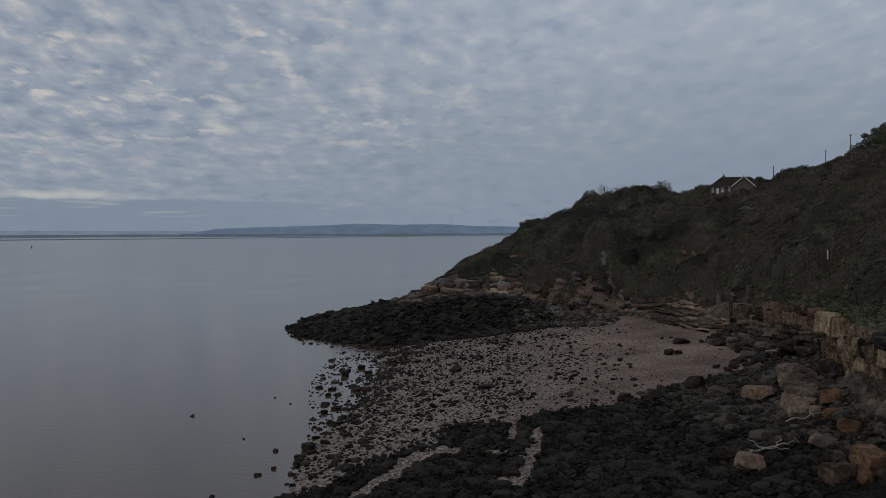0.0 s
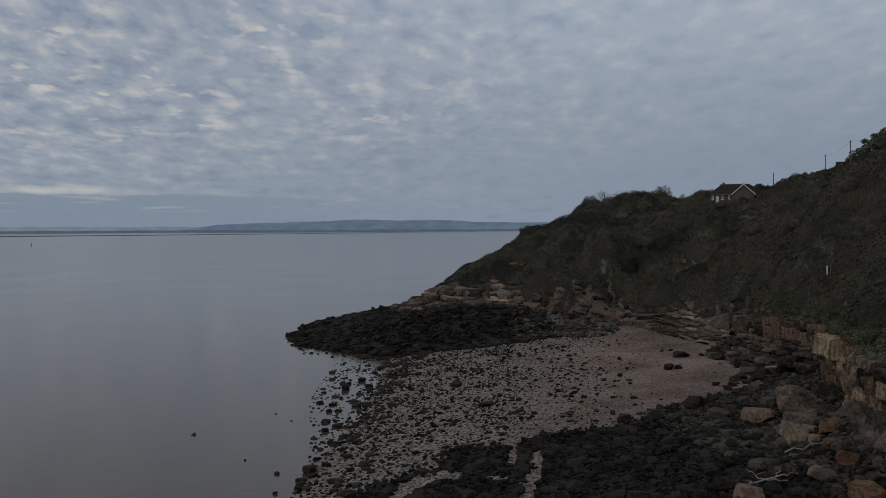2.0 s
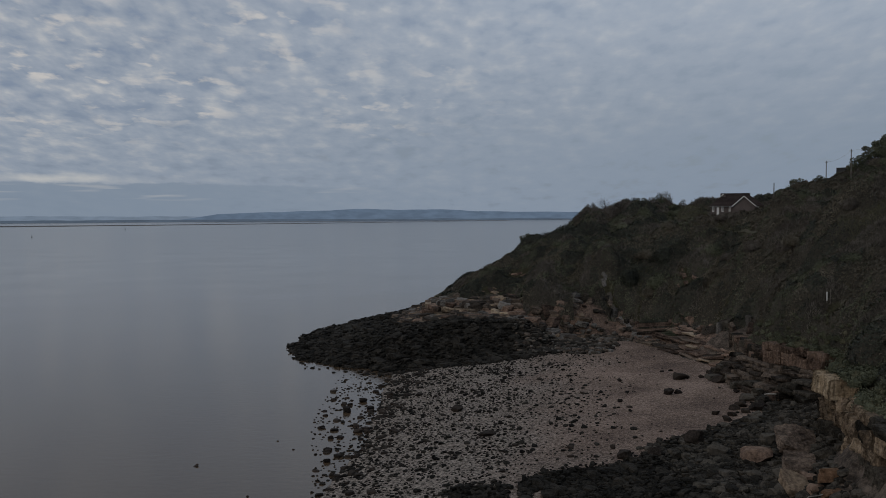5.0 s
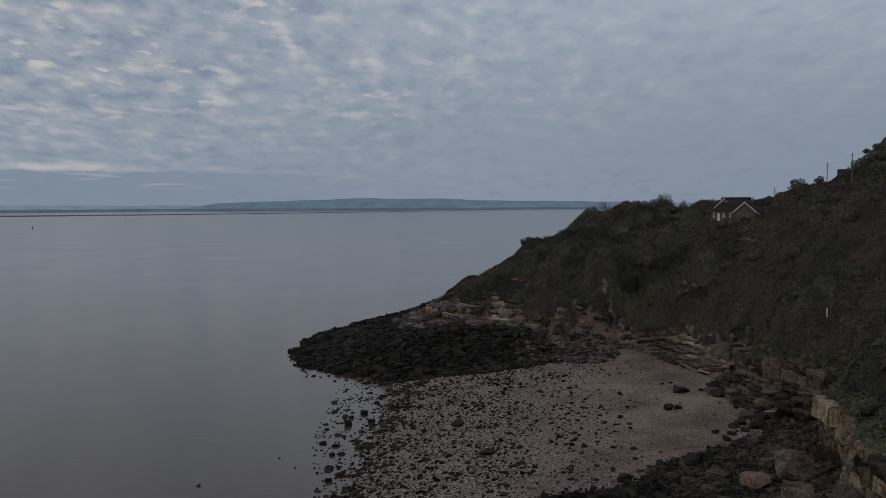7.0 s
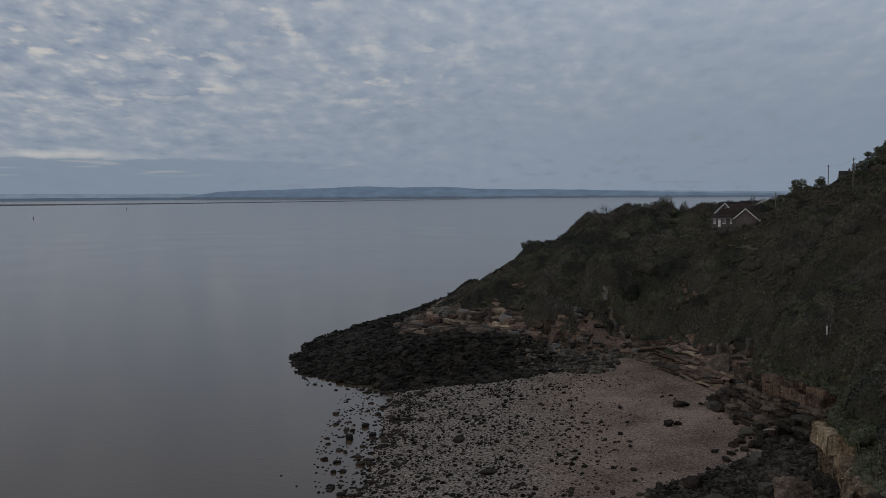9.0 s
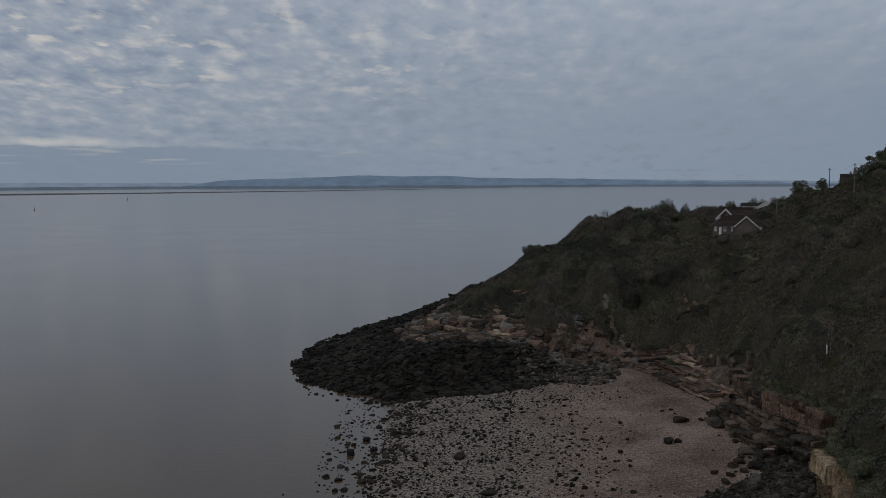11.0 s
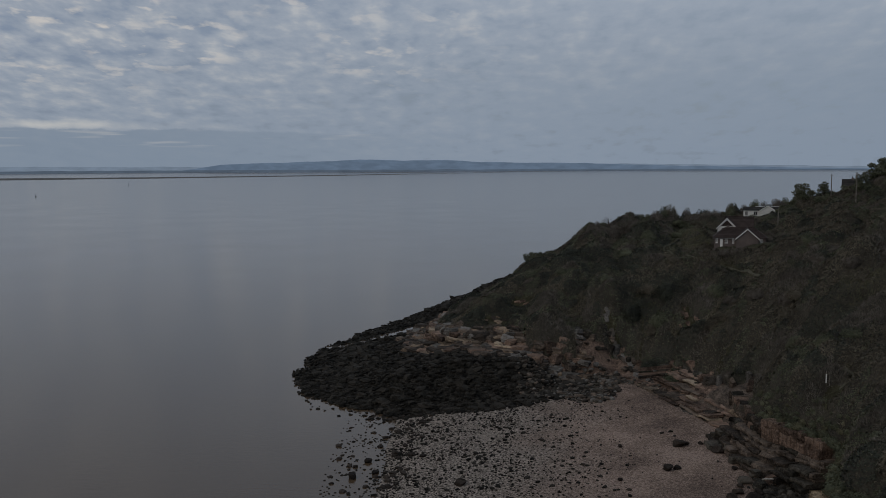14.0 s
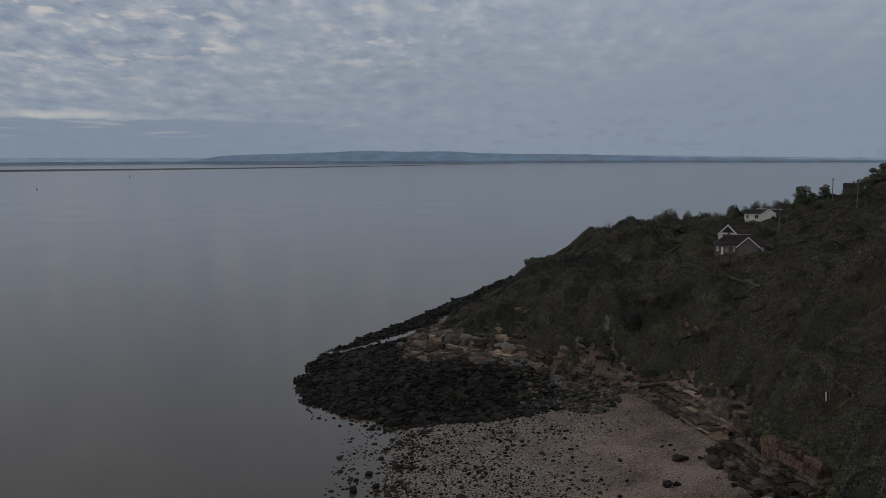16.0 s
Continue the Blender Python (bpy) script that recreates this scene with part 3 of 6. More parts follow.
def growth_kind(x, y, rs):
    """What grows where: 0 gorse, 1 bramble, 2 bare twigs, 3 ivy, 4 rough grass."""
    kind = lumps(x, y, 24, 51) + 0.6 * lumps(x, y, 8, 52) + 0.35 * lumps(x, y, 3, 53)
    brown = smooth(52, 66, x) * smooth(205, 165, y)
    pick = np.where(kind > 0.62 - 0.75 * brown, 1, np.where(kind < -0.70 + 0.25 * brown, 2, 0))
    stray = rs.rand(len(x))
    # each shrub is of one kind
    lot = crowns(x, y, 2.5, 5)[1]
    pick = np.where(lot < 0.16, 1, np.where(lot < 0.26, 2, np.where(lot < 0.46, 3, pick)))
    lot = crowns(x, y, 6.4, 0, 1.8)[1]
    pick = np.where(lot < 0.10, 1, np.where(lot < 0.17, 2, np.where(lot < 0.33, 3, pick)))
    pick = np.where(stray < 0.06, 1, np.where(stray < 0.10, 0, pick))
    # ivy-dark hollows, red-brown stems before the bungalow, rough grass on the steep bank and by the gardens
    for hx, hy, hr, what in ((41, 228, 8.5, 3), (51, 209, 6.5, 3), (44, 212, 6, 3), (31, 246, 6, 3), (65.5, 212.5, 4.5, 2), (70, 181, 5, 2), (84, 186, 5.5, 2), (72, 150, 7, 2), (77, 162, 6, 4), (88, 170, 6, 2), (64, 236, 5.5, 4), (68, 250, 6, 4), (47, 262, 8, 2), (57, 274, 7, 2), (66, 284, 6, 2), (66, 139, 5, 1), (53, 203, 2.5, 2)):
        pick = np.where((np.hypot(x - hx, y - hy) < hr * rs.uniform(0.6, 1.2, len(x))) & (stray > 0.12), what, pick)
    return pick


# woody brown, darkened for the shade in the gaps between leaves
STEMS_AND_SHADE = material("stems_with_painted_shade", mottled((0.022, 0.021, 0.016), (0.047, 0.043, 0.034), (0.084, 0.076, 0.061), 0.25, 4.0), 0.95, 0.2)
GROWTH = (("gorse_scrub", GORSE, "dense dark green gorse and ivy covering the hillside", 0.32, 0.34, 0.3), ("bramble_scrub", BRAMBLE, "brown-green winter bramble scrub among the gorse", 0.34, 0.34, 0.3),
          ("bare_thicket", THICKET, "grey-brown leafless thicket on the upper slope", 0.62, 0.09, 1.0), ("ivy_scrub", IVY, "blackish green ivy and holly filling the hollows of the slope", 0.30, 0.42, 0.1),
          ("rough_grass", ROUGH_GRASS, "rough olive grass on the steep bank and by the gardens", 0.50, 0.10, 1.2))


def scrub():
    # the closed mass of stems below the leaves, shade among them put into its colour
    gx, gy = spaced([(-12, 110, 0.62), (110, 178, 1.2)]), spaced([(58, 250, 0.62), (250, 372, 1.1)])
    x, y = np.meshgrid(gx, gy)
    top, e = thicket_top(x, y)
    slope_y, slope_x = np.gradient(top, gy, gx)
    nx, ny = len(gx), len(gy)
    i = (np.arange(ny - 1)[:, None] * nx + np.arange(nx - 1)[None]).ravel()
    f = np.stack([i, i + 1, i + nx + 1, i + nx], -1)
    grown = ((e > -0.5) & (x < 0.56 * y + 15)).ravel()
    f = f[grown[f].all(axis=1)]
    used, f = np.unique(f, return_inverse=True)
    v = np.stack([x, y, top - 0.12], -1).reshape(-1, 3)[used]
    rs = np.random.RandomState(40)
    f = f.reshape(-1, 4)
    tagged(put_mesh("thicket", v, f, STEMS_AND_SHADE, shade=True), "dense mass of winter scrub covering the hillside", "scrub", kind="stuff")
    # leaves and twigs over it
    spots = [jittered(-12, 110, 58, 170, 0.24, 41)[:2], jittered(-12, 178, 170, 372, 0.28, 42)[:2]]
    x, y = (np.concatenate([p[k] for p in spots]) for k in (0, 1))
    near_ = x < 0.56 * y + 14
    x, y = x[near_], y[near_]
    top, e = thicket_top(x, y)
    ok = e > -0.15
    x, y, top = x[ok], y[ok], top[ok]
    pick = growth_kind(x, y, rs)
    at_ = (np.clip(np.searchsorted(gy, y), 0, ny - 1), np.clip(np.searchsorted(gx, x), 0, nx - 1))
    out_ = np.stack([-slope_x[at_], -slope_y[at_], np.ones(len(x))], -1)
    out_ /= np.linalg.norm(out_, axis=1)[:, None]
    for k, (name, mat, label, long_, wide, up_) in enumerate(GROWTH):
        who = pick == k
        n = int(who.sum())
        c0 = np.stack([x[who], y[who], top[who]], -1)
        blades = []
        far_ = np.where(c0[:, 1] > 170, 1.25, 1.0)[:, None]
        for q in range(3):
            # leaves lie along the crown's surface, twigs and blades stand out of it
            face = out_[who] + rs.normal(0, 0.38, (n, 3))
            a = np.cross(face, rs.normal(size=(n, 3)))
            a /= np.linalg.norm(a, axis=1)[:, None]
            b = np.cross(face, a)
            b /= np.linalg.norm(b, axis=1)[:, None]
            a = a + np.array((0, 0, up_)) + 0.35 * out_[who]
            a /= np.linalg.norm(a, axis=1)[:, None]
            c = c0 + rs.normal(0, 0.12, (n, 3))
            la, lb = a * (long_ * rs.uniform(0.5, 1.3, n))[:, None] * far_, b * (long_ * wide * rs.uniform(0.6, 1.2, n))[:, None] * far_
            blades.append(np.stack([c - lb, c + lb, c + la], 1))
        v = np.concatenate(blades).reshape(-1, 3)
        tagged(put_mesh(name, v, np.arange(len(v)).reshape(-1, 3), mat), label, "scrub", kind="stuff")


SHRUB_MESHES = {}


def shrub(x, y, wide, tall, kind, seed):
    """One large shrub standing out of the scrub."""
    mat, label, up_ = {"i": (IVY, "large rounded blackish evergreen shrub in the hillside scrub", 0.0), "g": (GORSE, "large dark green gorse bush standing out of the scrub", 0.15),
                       "b": (BRAMBLE, "large olive-brown bramble mound on the slope", 0.15), "t": (THICKET, "large grey-brown leafless shrub with fine upright twigs", 1.2)}[kind]
    key = (kind, seed % 3)
    if key not in SHRUB_MESHES:
        v, f = bush_shape(1200 + 10 * ord(kind) + seed % 3, 2600, 0.075, up_, 15)
        SHRUB_MESHES[key] = put_mesh("shrub", v, f, mat)
        ob = SHRUB_MESHES[key]
    else:
        ob = new("shrub", SHRUB_MESHES[key].data)
    ob.matrix_world = pose(x, y, max(float(heights(x, y)), float(thicket_top(np.array([x]), np.array([y]))[0][0]) - 0.9) - 0.15 * tall, 0, 0, seed * 47 % 360) @ Matrix.Diagonal((wide, wide * 0.9, tall, 1))
    tagged(ob, label, "shrub", "large shrubs on the slope")


def shrubs():
    rs = np.random.RandomState(77)
    spots = [(41, 228, 3.4, 3.6, "i"), (44.5, 221, 3.0, 3.2, "i"), (50.8, 209.5, 3.2, 3.6, "i"), (42, 209, 2.8, 3.2, "i"), (31.5, 246, 3.4, 3.0, "i"), (27, 252, 2.6, 2.4, "i"), (43.5, 196, 2.8, 2.8, "i"), (47.6, 204, 2.8, 3.0, "g"), (36, 236, 3.0, 2.8, "g"),
             (37, 217, 2.6, 2.6, "g"), (54, 219, 2.8, 2.6, "b"), (60, 201, 3.0, 3.0, "g"), (68, 178, 3.0, 2.8, "t"), (78, 196, 3.0, 2.8, "g"), (57, 191, 2.6, 2.6, "b"), (28, 232, 2.6, 2.6, "g"), (20, 240, 2.4, 2.0, "g"), (65, 212.6, 2.2, 1.3, "t"), (68.5, 210.5, 1.9, 1.1, "t"),
             (46, 258, 2.6, 4.4, "t"), (42, 264, 2.2, 4.0, "t"), (49.5, 256, 2.2, 4.6, "t"), (52, 262, 1.8, 3.9, "t"), (39.5, 260, 1.8, 3.4, "t"), (55.5, 271, 1.7, 3.4, "i"), (54, 266, 2.6, 2.8, "b"), (57, 258, 2.4, 2.4, "g"), (38, 262, 2.6, 2.8, "t"), (34, 266, 2.4, 2.4, "g"), (60, 270, 2.2, 2.2, "g"), (66, 264, 2.0, 2.0, "g"), (73, 268, 2.2, 2.4, "g"),
             (79, 280, 2.6, 2.6, "b"), (86, 284, 2.6, 2.6, "g"), (92, 292, 2.6, 2.8, "b"), (96, 302, 2.4, 2.6, "g"), (100, 312, 2.6, 3.0, "t"), (115, 318, 3.0, 3.8, "i"), (120, 322, 3.2, 4.4, "i"), (125, 328, 3.4, 4.6, "g"), (122.5, 312, 3.0, 4.0, "g"), (128, 316, 3.0, 4.4, "b"),
             (131, 318, 3.0, 4.4, "g"), (116, 300, 2.8, 3.0, "g"), (121, 300, 2.8, 3.2, "t"), (124.5, 296, 2.6, 2.8, "g"), (122, 286, 2.6, 2.6, "b"), (127, 283, 2.6, 2.8, "g"), (117, 282, 2.8, 2.6, "g"), (112, 290, 2.8, 2.6, "i"), (108, 284, 2.6, 2.4, "g"), (119, 268, 2.6, 2.8, "g"), (124, 266, 2.8, 3.2, "i"), (129, 262, 2.8, 3.4, "g"),
             (110.5, 262, 2.4, 2.6, "g"), (104, 266, 2.4, 2.4, "b"), (98, 262, 2.2, 2.2, "g"), (83, 254, 2.2, 2.0, "g"), (80, 236, 2.2, 2.0, "i"), (84, 228, 2.4, 2.0, "g"), (79, 213, 2.4, 2.0, "b")]
    for k, spot in enumerate(spots):
        shrub(*spot, k)
    # a belt of taller growth along the seaward side of the gardens
    for k, (x, y, a) in enumerate(along([(64, 282), (75, 302), (90, 322), (108, 346), (122, 352), (137, 358)], 4.2)):
        shrub(x + rs.normal(0, 0.8), y + rs.normal(0, 0.8), rs.uniform(2.4, 3.4), rs.uniform(4.4, 6.8), "tgbi"[k % 4], 60 + k)
    # more of them over the rest of the slope
    n = 0
    while n < 62:
        x, y = rs.uniform(44, 112), rs.uniform(84, 250)
        if land_d(x, y) < 6 or x > 0.50 * y + 4 or abs(float(outline_distance(PATHWAY, np.array([x]), np.array([y]), False)[0])) < 4.5 or np.hypot(x - 71, y - 217) < 13 or np.hypot(x - 77, y - 246) < 11 or np.hypot(x - 60, y - 135) < 6 or np.hypot(x - 106, y - 303) < 14:
            continue
        w = rs.uniform(1.9, 3.1)
        shrub(x, y, w, w * rs.uniform(0.7, 1.0), "gbtgb"[rs.randint(5)], 100 + n)
        n += 1


def land_d(x, y):
    return float(land(np.array([x]), np.array([y]))[1][0])


shrubs()
scrub()

# ---- reefs and shingle ----
LOW_STONES = [rock_shape(k, 1, 7, 0.5, 0.0) for k in range(10)]
STONES = [rock_shape(20 + k, 1, 6, 0.2, 0.0) for k in range(6)]


PIECES = [rock_shape(40 + k, 2, 8, 0.45, 0.07) for k in range(8)]
PIECE_MESHES = {}


def piece(name, kind, mat, parent, at, size, heading, lean=(0, 0)):
    """One stone on shared mesh data."""
    key = (kind, mat.name)
    if key not in PIECE_MESHES:
        ob = put_mesh(name, *PIECES[kind], mat)
        PIECE_MESHES[key] = ob.data
    else:
        ob = new(name, PIECE_MESHES[key])
    ob.parent = parent
    ob.matrix_local = Matrix.LocRotScale(at, Euler((lean[0], lean[1], heading)), size)
    return ob


def split_scatter(count, stuff_name, stuff_label, holder_name, holder_label, place, size, mat, tilt, seed):
    """The largest stones as pieces under one piece of the setting, the rest joined."""
    rs = np.random.RandomState(seed)
    order = np.argsort(-size[:, 0] / np.maximum(place[:, 1], 60) * 100)
    holder = tagged(new(holder_name), holder_label, "reef", kind="structure")
    for k in order[:count]:
        piece("rock", rs.randint(8), mat, holder, place[k], size[k] * 1.08, rs.uniform(0, 6.283), rs.normal(0, tilt * 0.5, 2))
    rest = order[count:]
    tagged(scatter(stuff_name, LOW_STONES, place[rest], size[rest], mat, tilt, seed), stuff_label, "rocks", kind="stuff")


def reef_rocks():
    x, y, rs = jittered(-50, 40, 176, 350, 0.92, 81)
    h, d, far, near = land(x, y)
    ok = (far > -1.2) & (d < np.where(x > 13, -3.0, -4.5) + 2.5 * lumps(x, y, 7, 4)) & (h > -0.45)
    ok |= (far > -7) & (far <= -1.2) & (y > 180) & (y < 214) & (x < -6) & (x > -36) & (rs.rand(len(x)) < 0.42 * np.exp(far / 2.6))
    h = np.where(far < 0, np.maximum(h, -0.12), h)
    outer = outline_distance(POOL, x, y, False) < 0
    ok &= ~(outer & (y > 245) & (rs.rand(len(x)) < 0.35))
    ok &= ~((lumps(x, y, 7, 14) > 0.95) & (h < 1.4))
    x, y, h = x[ok], y[ok], h[ok]
    w = rs.uniform(0.34, 0.84, len(x)) * (1 + 0.8 * (rs.rand(len(x)) < 0.10) * (h > 0.8)) * np.where(h < 0.3, 0.8, 1.0)
    size = np.stack([w, w * rs.uniform(0.6, 1.0, len(x)), w * rs.uniform(0.35, 0.6, len(x))], -1)
    split_scatter(260, "reef_rocks", "black weed-covered rocks of the far tidal reef", "far_reef", "low black tidal reef running out from the headland", np.stack([x, y, h + 0.1], -1), size, WEED, 0.4, 5)
    x, y, rs = jittered(-24, 56, 64, 142, 0.52, 82)
    h, d, far, near = land(x, y)
    ok = (near > -1.0) & (d < np.where(y < 93, -2.2, 0.0)) & (h > -0.6) & ~((lumps(x, y, 6, 15) > 1.1) & (x < 15)) & ~in_channel(x, y, -0.1)
    ok &= rs.rand(len(x)) < smooth(-1.5, 2.0, near) * 0.95 + 0.05
    x, y, h = x[ok], y[ok], h[ok]
    w = rs.uniform(0.20, 0.50, len(x)) * (1 + 0.9 * (rs.rand(len(x)) < 0.08))
    size = np.stack([w, w * rs.uniform(0.6, 1.0, len(x)), w * rs.uniform(0.4, 0.75, len(x))], -1)
    place = np.stack([x, y, h + 0.08], -1)
    upper = x + 0.15 * (y - 90) + 3 * lumps(x, y, 9, 16) > 27
    split_scatter(260, "near_reef_rocks", "black weed-covered rocks of the nearer reef", "near_reef", "black weed-covered reef beside the shingle cove", place[~upper], size[~upper], WEED, 0.35, 6)
    split_scatter(260, "foreshore_rocks", "grey-green broken rocks at the foot of the cliff", "rocky_foreshore", "grey-green rocky foreshore below the cliff", place[upper], size[upper] * 1.05, GREY_ROCK, 0.35, 7)


def beach_stones():
    x, y, rs = jittered(-32, 52, 84, 192, 0.55, 83)
    h, d, far, near = land(x, y)
    pebbly = 1 - smooth(2, 34, x + 0.12 * (150 - y) + 5 * lumps(x, y, 18, 31))
    wet = smooth(-0.9, 0.6, h)
    ok = (d < -1) & (far < 0.5) & (near < 0.5) & (h > -2.6) & (x > -17 - 7 * smooth(95, 150, y))
    ok &= rs.rand(len(x)) < (0.012 + 0.9 * pebbly * (0.6 + 0.4 * lumps(x, y, 12, 33))) * (0.30 + 0.70 * wet)
    x, y, h = x[ok], y[ok], h[ok]
    w = np.minimum(0.12 * (1 - rs.rand(len(x))) ** -0.42, 0.50) * np.where(h < 0.5, 1.5, np.where(h < 1.1, 1.35, 1.0))
    size = np.stack([w, w * rs.uniform(0.6, 1.0, len(x)), w * rs.uniform(0.45, 0.8, len(x))], -1)
    place = np.stack([x, y, np.maximum(h, -0.05) + 0.02], -1)
    order = np.argsort(-size[:, 0])
    for k in order[:140]:
        ob = piece("boulder", rs.randint(8), WEED_ROCK, None, place[k], size[k], rs.uniform(0, 6.283))
        afloat = h[k] < 0.05
        tagged(ob, "dark weedy boulder standing in shallow water" if afloat else "dark weedy boulder on the shingle beach", "boulder", "boulders of the shingle beach")
    tagged(scatter("beach_stones", STONES, place[order[140:]], size[order[140:]], WEED, 0.3, 8), "dark weedy stones strewn over the shingle beach", "stones", kind="stuff")


reef_rocks()
beach_stones()


# ---- single boulders of the cove ----
# x, y, width, height
WEATHERED = [(34.9, 98.9, 4.3, 2.1, "r"), (39.2, 99.0, 5.6, 3.4, "p"), (35.4, 88.6, 3.9, 3.9, "p"), (32.8, 83.2, 3.4, 2.8, "b"), (34.5, 84.2, 1.9, 1.2, "r"), (35.3, 81.0, 2.5, 1.5, "o"), (34.4, 78.6, 2.1, 1.3, "o"), (33.0, 72.6, 2.3, 1.6, "o"),
             (24.7, 72.4, 2.5, 1.6, "r"), (24.3, 76.3, 2.2, 1.3, "g"), (31.3, 65.2, 2.9, 2.4, "o"), (30.5, 63.9, 1.4, 1.2, "o"), (39.4, 92.0, 2.3, 1.8, "g"), (34.1, 81.2, 1.6, 1.1, "r"), (29.2, 74.9, 1.5, 1.3, "g"), (30.8, 73.4, 1.8, 1.1, "r"), (29.0, 65.4, 2.5, 2.0, "r"),
             (31.5, 103.6, 2.6, 2.0, "g"), (38.0, 104.3, 2.2, 1.6, "g"), (44.6, 132.0, 2.2, 1.3, "g"), (46.2, 129.6, 2.4, 1.6, "g"), (48.2, 131.6, 2.2, 1.8, "r"), (47.0, 134.8, 1.8, 1.2, "g"), (46.6, 146.6, 2.6, 1.8, "g"), (45.8, 141.4, 2.6, 1.6, "g")]
DARK = [(30.6, 109.6, 2.8, 2.2), (24.3, 105.0, 1.9, 1.6), (20.0, 109.2, 0.9, 0.8), (39.0, 150.6, 2.4, 1.5), (40.4, 151.2, 1.2, 0.8), (34.4, 139.3, 1.9, 1.3), (36.0, 139.6, 1.4, 0.8), (28.8, 151.6, 0.9, 0.7),
        (25.9, 135.5, 0.9, 0.7), (44.8, 147.0, 2.8, 1.7), (43.0, 151.3, 1.0, 0.7), (21.1, 143.6, 0.8, 0.6), (20.6, 105.0, 2.1, 1.4), (37.4, 123.8, 1.4, 0.8), (37.6, 119.0, 1.5, 0.9), (40.8, 126.4, 1.6, 1.0), (42.2, 128.0, 2.0, 1.1), (43.6, 125.0, 2.2, 1.3), (41.6, 123.6, 1.5, 0.9), (45.2, 127.2, 2.0, 1.2), (43.4, 130.6, 1.4, 0.8), (39.2, 122.2, 1.3, 0.8), (45.0, 138.4, 1.4, 0.7), (47.9, 150.4, 4.3, 2.8)]
WET = [(-35.1, 115.7, 0.9, 0.5), (-25.0, 102.9, 0.4, 0.35), (-20.0, 97.3, 0.8, 0.6), (-19.8, 87.5, 0.8, 0.5), (-18.7, 90.0, 0.6, 0.5), (-22.4, 80.1, 0.7, 0.5), (-23.4, 123.9, 0.4, 0.3), (-26.6, 128.6, 0.4, 0.3), (-16.4, 97.6, 1.8, 1.2), (-18.6, 148.0, 2.1, 1.4), (-15.3, 134.0, 2.0, 1.0), (-18.9, 130.0, 1.0, 0.7),
       (-17.6, 117.6, 1.1, 0.8), (-16.6, 156.0, 1.8, 1.0), (0.4, 139.6, 2.0, 1.3), (4.5, 121.8, 2.3, 0.8), (-11.8, 159.0, 1.6, 1.2), (14.9, 110.8, 1.1, 0.6)]


def block_shape(seed, flute=0.05, round_=0.35):
    """A squared block of bedded rock with upright fluting on its faces."""
    rs = np.random.RandomState(seed)
    v, f = ICO[4]
    cube = v / np.abs(v).max(axis=1)[:, None]
    v = cube * (1 - round_ * 0.5) + v * round_ * 0.5
    for k in range(5):
        n = rs.normal(size=3)
        n[2] *= 0.5
        n /= np.linalg.norm(n)
        over = v @ n - rs.uniform(0.85, 1.1)
        v = v - np.maximum(over, 0)[:, None] * n
    off = np.array([noise.noise(Vector((p[0] * 5 + seed, p[1] * 5, p[2] * 1.1))) + 0.7 * noise.noise(Vector((p[0] * 1.6, p[1] * 1.6 + seed, p[2] * 3.2))) for p in v])
    v = v * (1 + flute * 1.6 * off)[:, None]
    return v / np.abs(v).max(axis=0), f


def boulders():
    rs = np.random.RandomState(17)
    stuff = {"r": (RUSSET, "large red-brown fallen rock on the foreshore"), "g": (GREY_ROCK, "large grey-green fallen rock below the cliff"), "b": (BUFF, "large buff sandstone block fallen on the foreshore"), "p": (PINK_SLAB, "large pale pinkish slab leaning among fallen rocks"), "o": (ORANGE_ROCK, "orange-brown weathered rock fallen on the foreshore")}
    for x, y, w, hi, kind in WEATHERED:
        mat, label = stuff[kind]
        slabby = kind in "pb"
        v, f = block_shape(300 + int(x * 7 + y * 3), 0.05, 0.12) if slabby else rock_shape(300 + int(x * 7 + y * 3), 3, 12, 0.6, 0.12)
        ob = put_mesh("boulder", v * ((w * 0.42, w * 0.42, hi * 0.24) if slabby else (w / 2, w * rs.uniform(0.32, 0.5), hi / 2)), f, mat)
        lean = Euler((rs.uniform(0.35, 0.6), rs.uniform(0.15, 0.45), rs.uniform(-0.5, 0.3))) if slabby else Euler((rs.normal(0, 0.12), rs.normal(0, 0.2), rs.uniform(-0.5, 0.5)))
        ob.matrix_world = Matrix.LocRotScale((x, y, float(heights(x, y)) + hi * 0.30), lean, None)
        tagged(ob, label, "boulder", "weathered boulders below the cliff")
    for rows, label, group in ((DARK, "dark rounded boulder half sunk in the sand", "boulders on the sand"), (WET, "dark weed-covered boulder at the water's edge", "boulders at the water's edge")):
        for x, y, w, hi in rows:
            v, f = rock_shape(500 + int(abs(x) * 7 + y * 3), 3, 9, 0.3, 0.10)
            ob = put_mesh("boulder", v * (w / 2, w * rs.uniform(0.35, 0.5), hi / 2), f, WEED_ROCK)
            ob.matrix_world = Matrix.LocRotScale((x, y, max(float(heights(x, y)), -0.1) + hi * 0.28), Euler((0, rs.normal(0, 0.12), rs.uniform(0, 6.28))), None)
            tagged(ob, label, "boulder", group)


boulders()

# ---- cliffs and rock ledges ----


BLOCKS = [block_shape(700 + k, 0.045 + 0.015 * (k % 3), 0.14) for k in range(7)]
BLOCK_MESHES = {}


def block(name, kind, mat, parent, at, size, heading, lean=(0.0, 0.0)):
    key = (kind, mat.name)
    if key not in BLOCK_MESHES:
        ob = put_mesh(name, *BLOCKS[kind], mat)
        BLOCK_MESHES[key] = ob.data
    else:
        ob = new(name, BLOCK_MESHES[key])
    ob.parent = parent
    ob.matrix_local = Matrix.LocRotScale(at, Euler((lean[0], lean[1], heading)), size)
    return ob


